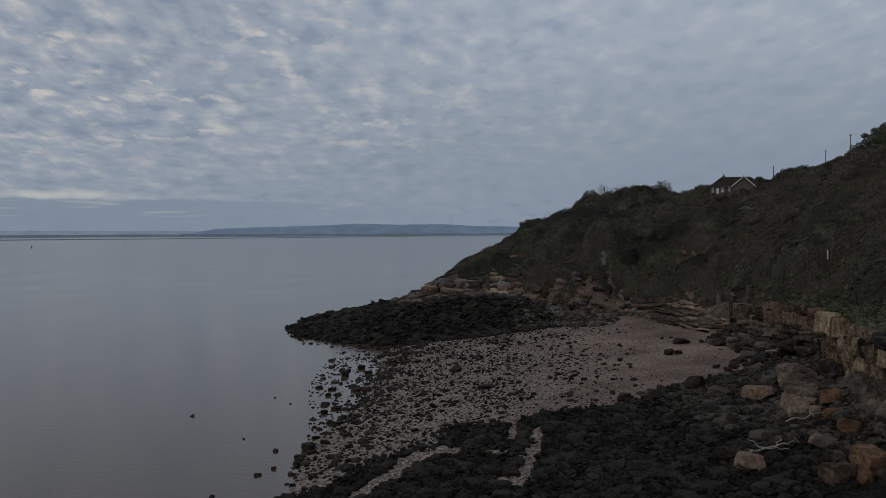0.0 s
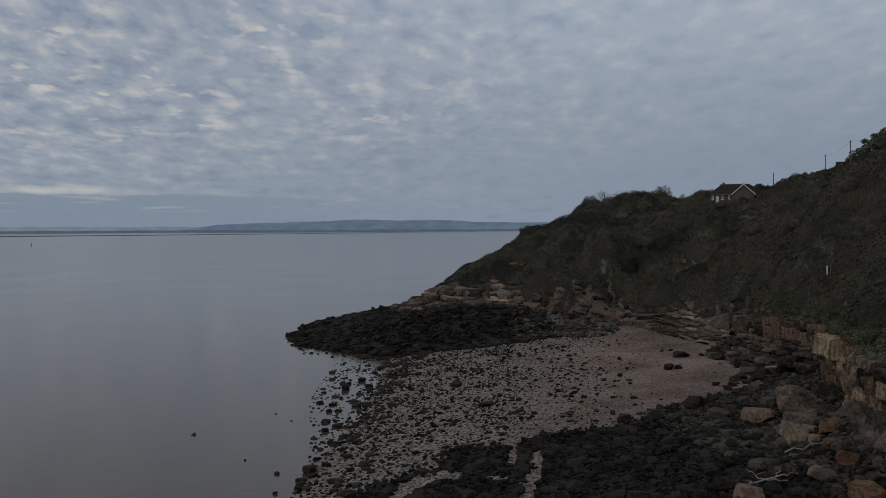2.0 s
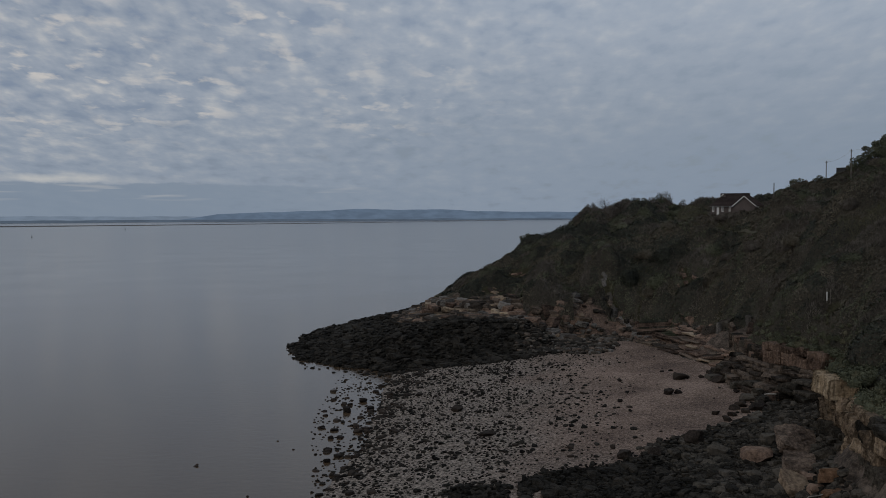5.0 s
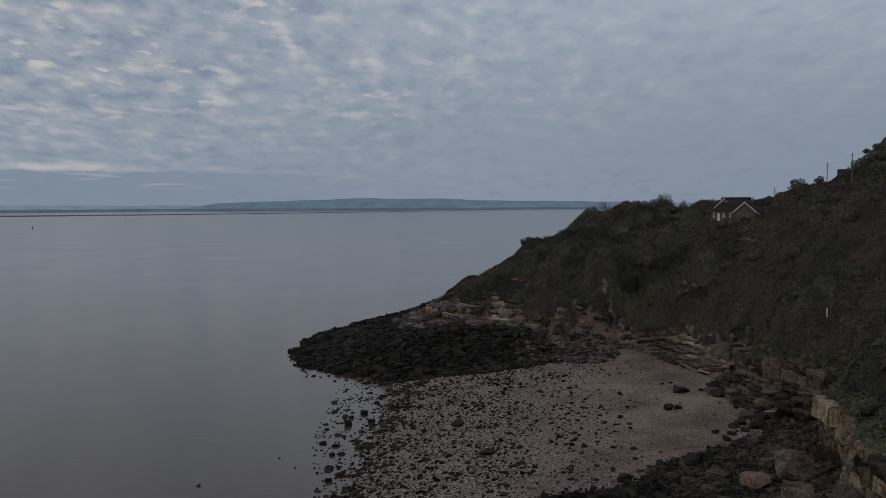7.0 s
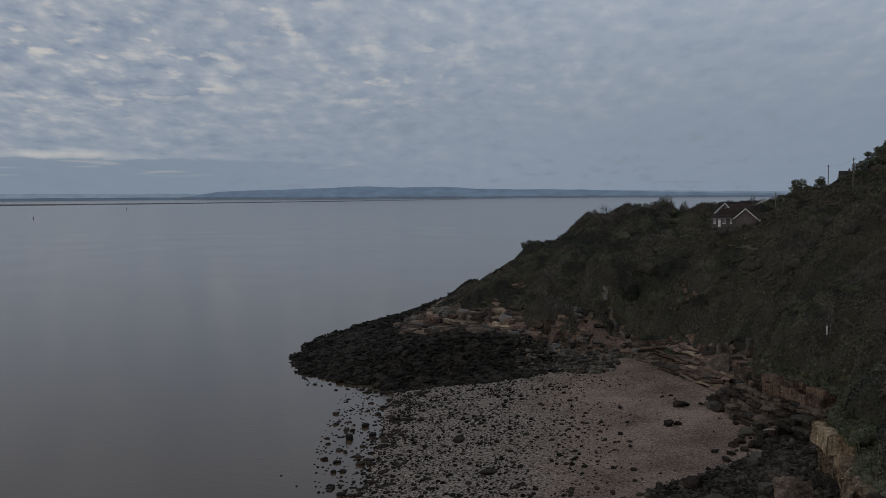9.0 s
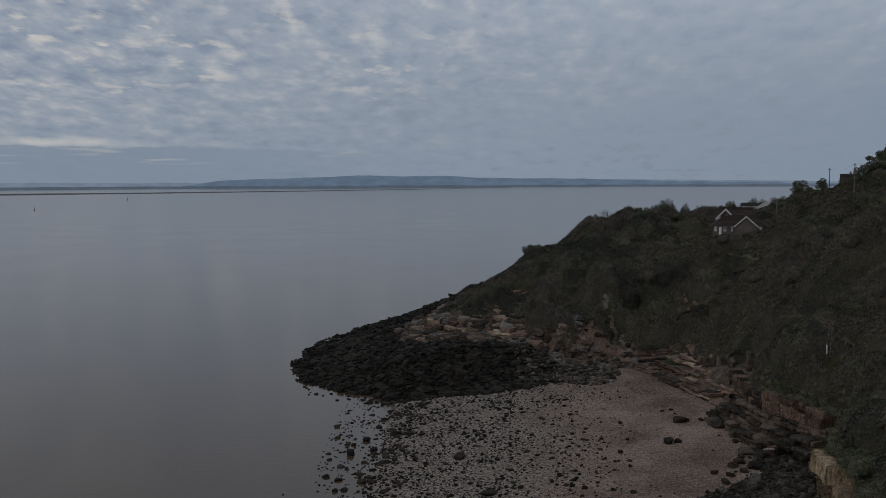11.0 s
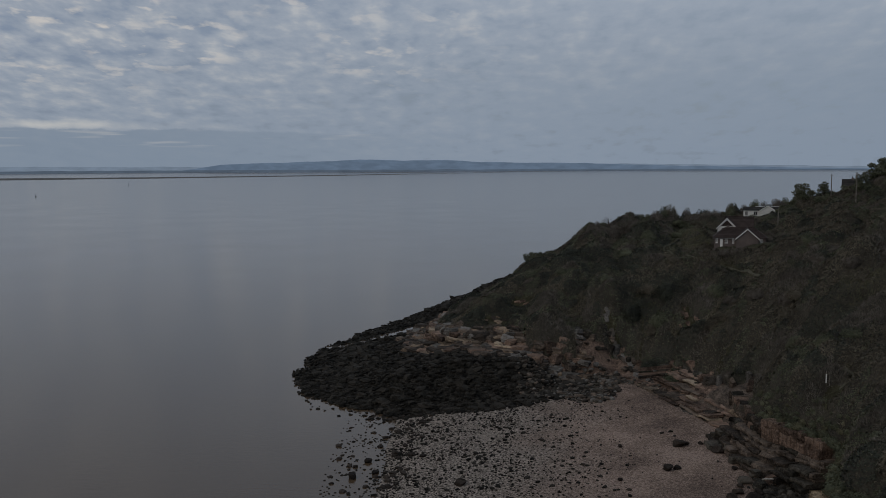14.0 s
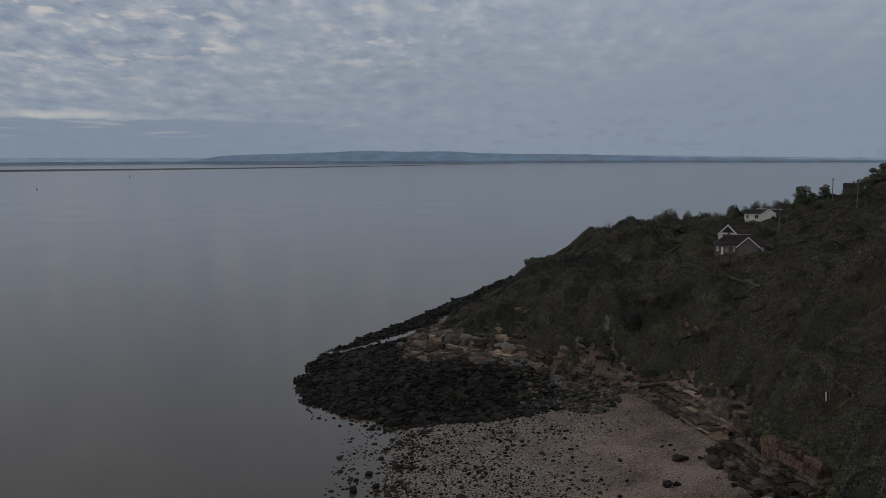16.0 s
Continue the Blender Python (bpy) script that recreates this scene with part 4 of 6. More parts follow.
CHUNKS = [rock_shape(600 + k, 3, 11, 0.65, 0.10) for k in range(8)]
CHUNK_MESHES = {}


def chunk(name, kind, mat, parent, at, size, heading, lean=(0.0, 0.0)):
    """One angular broken block on shared mesh data."""
    key = (kind, mat.name)
    if key not in CHUNK_MESHES:
        ob = put_mesh(name, *CHUNKS[kind], mat)
        CHUNK_MESHES[key] = ob.data
    else:
        ob = new(name, CHUNK_MESHES[key])
    ob.parent = parent
    ob.matrix_local = Matrix.LocRotScale(at, Euler((lean[0], lean[1], heading)), size)
    return ob


def line_at(line, u):
    """Places at lengths u along a line of points, and the way out of the hill there, smoothed."""
    pts = np.array(line, float)
    seg = np.hypot(*np.diff(pts, axis=0).T)
    at = np.concatenate([[0], np.cumsum(seg)])
    x, y = np.interp(u, at, pts[:, 0]), np.interp(u, at, pts[:, 1])
    e = 1.5
    tx = np.interp(u + e, at, pts[:, 0]) - np.interp(u - e, at, pts[:, 0])
    ty = np.interp(u + e, at, pts[:, 1]) - np.interp(u - e, at, pts[:, 1])
    n = np.hypot(tx, ty) + 1e-9
    return x, y, -ty / n, tx / n


def line_length(line):
    return sum(math.hypot(b[0] - a[0], b[1] - a[1]) for a, b in zip(line[:-1], line[1:]))


def cliff_band(holder, line, z_from, z_to, beds, joint, mats, seed, name="rock_block", flute=0.16, ragged=0.3, missing=0.06, step=0.28):
    """Beds of rock along a line: each bed a course of blocks parted by joints, fluted and uneven on their faces.
    beds: (thickness, how far it stands out, how deep it goes back) from the lowest up."""
    rs = np.random.RandomState(seed)
    length = line_length(line)
    low = 0.0
    for thick, push, deep in beds:
        u0 = rs.uniform(-1.0, 0.0)
        while u0 < length:
            u1 = u0 + rs.uniform(*joint)
            if rs.rand() > missing:
                nu, nv = max(5, int((u1 - u0) / step)), max(4, int(thick / step))
                gu, gv = np.meshgrid(np.linspace(0, 1, nu), np.linspace(0, 1, nv))
                u = u0 + 0.04 + gu * (u1 - u0 - 0.08)
                jog = rs.normal(0, 0.05) * thick
                lean = rs.normal(0, 0.05) * (gu - 0.5) * (u1 - u0)
                zb = jog + z_from + (z_to - z_from) * u / length + 0.12 * np.sin(u * 0.9 + low * 2) + low
                z = zb + lean + gv * thick * (1 - 0.10 * np.sin(u * 1.7 + low))
                edge = np.minimum(np.minimum(gu, 1 - gu) * (u1 - u0), np.minimum(gv, 1 - gv) * thick)
                out = push + rs.normal(0, ragged) + flute * (lumps(u, z * 0.16, step * 3.0, seed + 1) + 0.28 * lumps(u * 0.7, z, step * 4.5, seed + 2)) - 0.13 * np.exp(-edge / 0.07) + 0.12 * rs.normal() * (gv - 0.5) * 2
                x, y, nx_, ny_ = line_at(line, u)
                front = np.stack([x + nx_ * out, y + ny_ * out, z], -1)
                back = np.stack([x + nx_ * (push - deep), y + ny_ * (push - deep), z + 0.10 * lumps(u, z, 1.5, seed + 3)], -1)
                mid_ = front * 0.55 + back * 0.45 + np.stack([0 * u, 0 * u, 0.10 * lumps(x * 1.0, y, 1.3, seed + 5)], -1)
                ring = [(0, k) for k in range(nu)] + [(k, nu - 1) for k in range(1, nv)] + [(nv - 1, k) for k in range(nu - 2, -1, -1)] + [(k, 0) for k in range(nv - 2, 0, -1)]
                v = np.concatenate([front.reshape(-1, 3)] + [np.array([g[a, b] for a, b in ring]) for g in (mid_, back)])
                n0, m = nu * nv, len(ring)
                idx = np.arange(n0).reshape(nv, nu)
                f = [(idx[a, b], idx[a, b + 1], idx[a + 1, b + 1], idx[a + 1, b]) for a in range(nv - 1) for b in range(nu - 1)]
                rim = [idx[a, b] for a, b in ring]
                for k in range(m):
                    q = (k + 1) % m
                    f.append((rim[q], rim[k], n0 + k, n0 + q))
                    f.append((n0 + q, n0 + k, n0 + m + k, n0 + m + q))
                put_mesh(name, v, f, mats[rs.randint(len(mats))], holder)
            u0 = u1
        low += thick * 0.98


def cliffs():
    rs = np.random.RandomState(23)
    near_cliff = tagged(new("sea_cliff"), "low cliff of buff fluted sandstone blocks", "cliff", kind="structure")
    wall = [(36.6, 58), (37.0, 72), (38.0, 81), (40.6, 87.5), (43.4, 94), (44.6, 104)]
    cliff_band(near_cliff, wall, 8.0, 7.6, [(1.7, 0.9, 2.6), (2.1, 0.6, 2.4), (1.4, 0.5, 2.2)], (2.2, 4.2), [FLUTED, FLUTED, FLUTED, GREY_ROCK], 201, flute=0.26, ragged=0.25, step=0.15)
    cliff_band(near_cliff, wall[:3] + [(38.9, 84.5)], 12.9, 12.9, [(1.6, 0.5, 2.2), (1.0, 0.4, 2.0)], (2.0, 3.8), [FLUTED, GREY_ROCK, FLUTED], 202, flute=0.28, ragged=0.2, missing=0.0, step=0.15)
    cliff_band(near_cliff, [(43.2, 98.0), (43.8, 103.9)], 12.6, 12.8, [(2.2, 0.9, 3.4)], (7.0, 7.4), [PALE_BUFF], 212, flute=0.24, ragged=0.1, missing=0.0, step=0.15)
    # red face over ledges that step down to the sand
    red_line = [(54.9, 128.4), (54.3, 130.5), (52.6, 135), (50.5, 141), (50.9, 149), (52.0, 157), (52.8, 165)]
    red_cliff = tagged(new("red_cliff"), "red-brown bedded cliff band above dark ledges", "cliff", kind="structure")
    cliff_band(red_cliff, red_line[:4], 9.6, 9.5, [(2.1, 0.5, 2.6), (1.3, 0.4, 2.4)], (3.0, 6.0), [RED_FLUTED], 203, flute=0.20, ragged=0.15, missing=0.0, step=0.18)
    cliff_band(red_cliff, red_line[3:], 8.9, 8.2, [(1.5, 0.5, 2.6), (1.2, 0.4, 2.2)], (1.1, 2.4), [DARK_BED, RED_FLUTED, DARK_BED, GREY_ROCK], 213, flute=0.24, ragged=0.3, missing=0.0, step=0.16)
    ledges = tagged(new("tilted_ledges"), "dark tilted rock ledges at the back of the beach", "ledges", kind="structure")
    cliff_band(ledges, [(55.0, 126.5), (52.6, 134), (50.4, 141), (50.0, 149), (50.4, 154.5)], 6.0, 4.6, [(0.9, 5.2, 4.6), (0.7, 4.4, 4.6), (0.8, 3.3, 4.5), (0.65, 2.6, 4.0), (0.7, 1.6, 4.0), (0.7, 0.9, 3.0)], (1.6, 4.4), [DARK_BED, DARK_BED, GREY_ROCK, DARK_BED], 204, "ledge", 0.18, 0.5, 0.03, 0.2)
    # thin beds stepping up out of the sand at the head of the cove
    beds = tagged(new("sandstone_beds"), "thin pink-grey rock beds rising from the sand", "ledges", kind="structure")
    head = [(50.0, 157), (46.8, 168), (43.6, 178), (39.6, 189), (33.5, 196.5), (27, 200)]
    steps_ = [(0.40 + 0.12 * math.sin(k * 2.1), 0.6 - 0.95 * k + 0.35 * math.sin(k * 1.3), 2.8) for k in range(11)]
    cliff_band(beds, head[:4], 5.5, 5.3, steps_, (2.5, 9.0), [RED_ROCK, STRATA, DARK_BED, BUFF, RED_ROCK], 205, "bed", 0.14, 0.28, 0.22, 0.24)
    # bare rock in the scars and at the head of the cove
    ribs = tagged(new("bare_rock_ribs"), "bare grey and red rock showing through the scrub", "cliff", kind="structure")
    for n_, (line, half) in enumerate(SCARS):
        mats = ([PALE_ROCK, DARK_BED, GREY_ROCK], [RED_ROCK, RUSSET], [BUFF, DARK_BED], [RED_ROCK, RUSSET], [RUSSET], [RUSSET, RED_ROCK])[n_]
        for x, y, a in along(line, 0.9):
            x, y = x + rs.normal(0, half * 0.7), y + rs.normal(0, half * 0.4)
            w = rs.uniform(0.45, 0.9)
            rise_ = math.atan2(float(heights(x + 0.8 * math.cos(a), y + 0.8 * math.sin(a))) - float(heights(x - 0.8 * math.cos(a), y - 0.8 * math.sin(a))), 1.6)
            block("rock_rib", rs.randint(7), mats[rs.randint(len(mats))], ribs, (x, y, float(heights(x, y)) - 0.05), (w * 1.7, w * 0.8, w * rs.uniform(0.35, 0.55)), a + rs.normal(0, 0.12), (rs.normal(0.1, 0.1), -rise_ + rs.normal(0, 0.08)))
    for x, y, a in along(head, 1.1):
        out = rs.uniform(-11.5, -7.5)
        x, y = x - out * math.sin(a), y + out * math.cos(a)
        hi = rs.uniform(0.8, 1.9)
        block("rock_rib", rs.randint(7), (GREY_ROCK, RED_ROCK, DARK_BED, PALE_ROCK)[rs.choice(4, p=(0.3, 0.3, 0.2, 0.2))], ribs, (x, y, float(heights(x, y)) + 0.25), (rs.uniform(0.5, 1.2), rs.uniform(0.4, 0.8), hi), a + rs.normal(0, 0.5), (rs.normal(0, 0.25), rs.normal(-0.2, 0.2)))
    # buff beds at the toe of the headland, above the weed
    toe = tagged(new("headland_ledges"), "buff and pink bedded rock at the toe of the headland", "ledges", kind="structure")
    toe_line = [(16, 207.5), (10, 212), (2, 217.6), (-3.5, 221), (-7.5, 228), (-8, 242), (-4, 262)]
    cliff_band(toe, toe_line, 6.2, 6.0, [(1.5, 1.6, 5.0), (1.3, 0.8, 4.5), (1.2, 0.2, 4.0)], (2.4, 5.5), [RED_ROCK, RED_ROCK, STRATA, DARK_BED], 206, "ledge", 0.26, 0.4, 0.10, 0.22)
    # jointed bedrock, its blocks lying on one bed
    x, y, r2 = jittered(-16, 30, 194, 262, 1.55, 91)
    h, d, far, near = land(x, y)
    ok = (d < bare_to(x, y) + 0.8) & (d > np.where(x > 13, -4.5, -6.5) + 2.5 * lumps(x, y, 7, 4)) & (far > 0)
    for px_, py_, pz, pd in zip(x[ok], y[ok], h[ok], d[ok]):
        w = r2.uniform(1.0, 1.7) * (1.35 if r2.rand() < 0.2 else 1.0)
        mat = (BUFF, PALE_ROCK, RUSSET, DARK_BED)[r2.choice(4, p=(0.26, 0.32, 0.14, 0.28) if pd > -2.5 else (0.10, 0.10, 0.14, 0.66))]
        block("ledge_block", r2.randint(7), mat, toe, (px_, py_, pz - 0.1 * w), (w * 1.15, w * r2.uniform(0.7, 0.95), w * r2.uniform(0.40, 0.62)), math.radians(-38) + r2.normal(0, 0.22), (r2.normal(0.05, 0.09), r2.normal(0, 0.09)))
    # pink outcrop over the rubble, and broken rock up to the scrub
    for x, y, w in ((20.4, 205.4, 1.7), (22.4, 206.2, 2.1), (24.4, 205.4, 1.9), (26.4, 203.2, 1.7), (21.4, 203.6, 1.5), (23.4, 203.4, 1.8), (25.4, 201.6, 1.4), (22.4, 208.0, 1.6), (25.2, 206.6, 1.5), (50.6, 192.6, 1.9), (51.8, 190.4, 1.6), (49.2, 194.4, 1.5)):
        chunk("outcrop_block", rs.randint(8), (RUSSET, RED_ROCK)[rs.randint(2)], ribs, (x, y, float(heights(x, y)) + 0.2), (w, w * 0.8, w * rs.uniform(0.6, 0.95)), rs.uniform(0, 6.28), (rs.normal(0, 0.15), rs.normal(0, 0.15)))
    for x, y, a in along(head[2:], 0.9):
        out = rs.uniform(-8.0, -1.0)
        w = rs.uniform(0.35, 0.9)
        px_, py_ = x - out * math.sin(a), y + out * math.cos(a)
        chunk("fallen_block", rs.randint(8), (PALE_ROCK, RED_ROCK, DARK_BED, GREY_ROCK)[rs.randint(4)], ribs, (px_, py_, float(heights(px_, py_)) + 0.3), (w, w * 0.75, w * 0.6), rs.uniform(0, 6.28), (rs.normal(0, 0.2), rs.normal(0, 0.2)))
    rubble = tagged(new("rubble_bank"), "bank of grey rubble between reef and sand", "rubble", kind="structure")
    x, y, r2 = jittered(14, 40, 179, 206, 0.85, 92)
    h, d, far, near = land(x, y)
    ok = (d < 2.5) & (far > -5.5 + 1.5 * lumps(x, y, 5, 94)) & (h > 3.5) & (d > -17)
    for px_, py_, pz in zip(x[ok], y[ok], h[ok]):
        w = r2.uniform(0.3, 0.85)
        piece("rubble_stone", r2.randint(8), (GREY_ROCK, PALE_ROCK, DARK_BED)[r2.choice(3, p=(0.45, 0.2, 0.35))], rubble, (px_, py_, pz + w * 0.2), (w, w * r2.uniform(0.6, 1), w * r2.uniform(0.45, 0.75)), r2.uniform(0, 6.28))


def cliff_growth():
    """Gorse and grass hanging over the cliff tops."""
    rs = np.random.RandomState(29)
    at = []
    for line, z0, z1 in (([(36.6, 58), (37.0, 72), (38.0, 81), (39.2, 85)], 15.6, 15.4), ([(39.4, 85), (41.6, 89), (43.6, 94)], 14.6, 14.0), ([(43.0, 94.6), (44.2, 104)], 15.2, 15.3), ([(45.2, 105), (49.7, 114.5), (55.4, 125)], 13.4, 13.0), ([(55.4, 125.5), (54.5, 130), (52.6, 135), (50.7, 141)], 13.0, 12.9), ([(51, 142), (51.4, 149), (52.5, 157)], 12.0, 11.2)):
        pts = along(line, 0.9)
        for k, (x, y, a) in enumerate(pts):
            for off in (1.2, 2.1, 3.1, 4.2):
                px_, py_ = x + off + rs.normal(0, 0.35), y + rs.normal(0, 0.35)
                top = z0 + (z1 - z0) * k / len(pts) - 0.25 + 0.1 * off
                at.append((px_, py_, max(top, float(heights(px_, py_)))))
    at = np.array(at)
    for k, (name, mat, label, up_) in enumerate((("cliff_top_scrub", GORSE, "dark green scrub hanging over the cliff edge", 0.2), ("cliff_top_grass", ROUGH_GRASS, "rough grass hanging over the cliff edge", 1.2))):
        who = np.where((np.arange(len(at)) % 5 == 0) == (k == 1))[0]
        w = rs.uniform(0.8, 1.35, len(who)) * (1.0, 0.85)[k]
        shapes = [bush_shape(1500 + 20 * k + q, 230, 0.155, up_, 6 + q) for q in range(5)]
        tagged(scatter(name, shapes, at[who], np.stack([w, w, w * rs.uniform(0.7, 1.0, len(who))], -1), mat, 0.3, 33 + k), label, "scrub", kind="stuff")


cliffs()
cliff_growth()


# ---- houses on the hill ----


def flat(colour, rough=0.8, spread=0.12, fine=4.0, bump=0.0):
    return material("paint", plain(colour, spread, fine), rough, bump)


ROUGHCAST = material("brown_roughcast", mottled((0.085, 0.07, 0.066), (0.115, 0.095, 0.088), (0.15, 0.125, 0.115), 0.6, 9.0), 0.9, 0.02)
WHITE_WALL = material("white_render", mottled((0.42, 0.42, 0.41), (0.58, 0.58, 0.56), (0.68, 0.68, 0.66), 0.5, 6.0), 0.85, 0.01)
BROWN_TILE = material("brown_roof_tile", mottled((0.0210, 0.0155, 0.0140), (0.0370, 0.0275, 0.0245), (0.0600, 0.0445, 0.0395), 0.8, 7.0, thing=0.2), 0.8, 0.02)
SLATE_TILE = material("dark_roof_tile", mottled((0.018, 0.017, 0.016), (0.032, 0.030, 0.028), (0.055, 0.052, 0.048), 0.8, 7.0, thing=0.2), 0.75, 0.02)
WHITE_PAINT = material("white_paint", plain((0.72, 0.72, 0.70), 0.08), 0.5)
GREY_PAINT = material("grey_paint", plain((0.25, 0.25, 0.24), 0.15), 0.6)
GLASS = material("window_glass", plain((0.03, 0.034, 0.04), 0.1), 0.08, 0.0, 0.5)
POLE_WOOD = material("weathered_pole", mottled((0.0805, 0.0713, 0.0598), (0.1380, 0.1242, 0.1058), (0.2185, 0.1955, 0.1725), 1.0, 8.0), 0.9, 0.01)
PALE_WOOD = material("bleached_driftwood", mottled((0.1560, 0.1443, 0.1248), (0.2808, 0.2574, 0.2262), (0.4056, 0.3822, 0.3432), 1.5, 9.0), 0.85, 0.01)
TRUNK = material("tree_bark", mottled((0.018, 0.015, 0.012), (0.04, 0.034, 0.028), (0.075, 0.065, 0.055), 1.2, 7.0), 0.95, 0.03)
PALE_TRACK = material("worn_grass_track", mottled((0.0391, 0.0375, 0.0251), (0.0688, 0.0649, 0.0469), (0.1095, 0.1017, 0.0782), 0.25, 2.5), 0.95, 0.05)


def part(name, bm, mat, parent, label=""):
    me = bpy.data.meshes.new(name)
    bmesh.ops.recalc_face_normals(bm, faces=bm.faces)
    bm.to_mesh(me)
    bm.free()
    me.materials.append(mat)
    ob = new(name, me)
    ob.parent = parent
    return tagged(ob, label)


def box(x0, x1, y0, y1, z0, z1, bm=None, bevel=0.0):
    bm = bm or bmesh.new()
    made = bmesh.ops.create_cube(bm, size=1.0, matrix=Matrix.Translation(((x0 + x1) / 2, (y0 + y1) / 2, (z0 + z1) / 2)) @ Matrix.Diagonal((x1 - x0, y1 - y0, z1 - z0, 1)))
    if bevel:
        bmesh.ops.bevel(bm, geom=[e for e in bm.edges], offset=bevel, segments=1, affect="EDGES")
    return bm


def prism(points, y0, y1, bm=None):
    """An outline in x and z, pulled from y0 to y1."""
    bm = bm or bmesh.new()
    a = [bm.verts.new((x, y0, z)) for x, z in points]
    b = [bm.verts.new((x, y1, z)) for x, z in points]
    bm.faces.new(a)
    bm.faces.new(b[::-1])
    for k in range(len(points)):
        bm.faces.new((a[k], a[(k + 1) % len(points)], b[(k + 1) % len(points)], b[k]))
    return bm


def slab(corners, thick):
    """A sloping slab under four corners."""
    bm = bmesh.new()
    up_ = [bm.verts.new(c) for c in corners]
    dn = [bm.verts.new((c[0], c[1], c[2] - thick)) for c in corners]
    bm.faces.new(up_)
    bm.faces.new(dn[::-1])
    for k in range(4):
        bm.faces.new((up_[k], dn[k], dn[(k + 1) % 4], up_[(k + 1) % 4]))
    return bm


def tiles_on(parent, corners, rows, cols, mat):
    """Overlapping courses of tiles on a roof slope: corners low left, low right, top right, top left."""
    a, b, c, d_ = [Vector(p) for p in corners]
    n = (b - a).cross(d_ - a).normalized()
    for r_ in range(rows):
        u0, u1 = r_ / rows, min((r_ + 1.12) / rows, 1.0)
        bm = bmesh.new()
        lo = [a.lerp(d_, u0) + n * 0.075, b.lerp(c, u0) + n * 0.075]
        hi = [b.lerp(c, u1) + n * 0.03, a.lerp(d_, u1) + n * 0.03]
        top = [bm.verts.new(p) for p in lo + hi]
        low_ = [bm.verts.new(p - n * 0.04) for p in lo + hi]
        bm.faces.new(top)
        bm.faces.new(low_[::-1])
        for k in range(4):
            bm.faces.new((top[k], low_[k], low_[(k + 1) % 4], top[(k + 1) % 4]))
        part("tile_course", bm, mat, parent)


def window(house, x, y, z, w, h, frame_mat=None, facing=-1):
    frame_mat = frame_mat or WHITE_PAINT
    bm = bmesh.new()
    t = 0.09
    for x0, x1, z0, z1 in ((x - w / 2, x + w / 2, z, z + t), (x - w / 2, x + w / 2, z + h - t, z + h), (x - w / 2, x - w / 2 + t, z + t, z + h - t), (x + w / 2 - t, x + w / 2, z + t, z + h - t), (x - t / 2, x + t / 2, z + t, z + h - t)):
        box(x0, x1, y - 0.06, y + 0.04, z0, z1, bm)
    win = part("window", bm, frame_mat, house, "white-framed window")
    for side_ in (-1, 1):
        xa = x + side_ * w / 4
        part("pane", box(xa - w / 4 + t * 0.8, xa + w / 4 - t * 0.8, y - 0.02, y + 0.0, z + t, z + h - t), GLASS, win)
    part("sill", box(x - w / 2 - 0.08, x + w / 2 + 0.08, y - 0.16, y + 0.02, z - 0.07, z - 0.004), frame_mat, win)


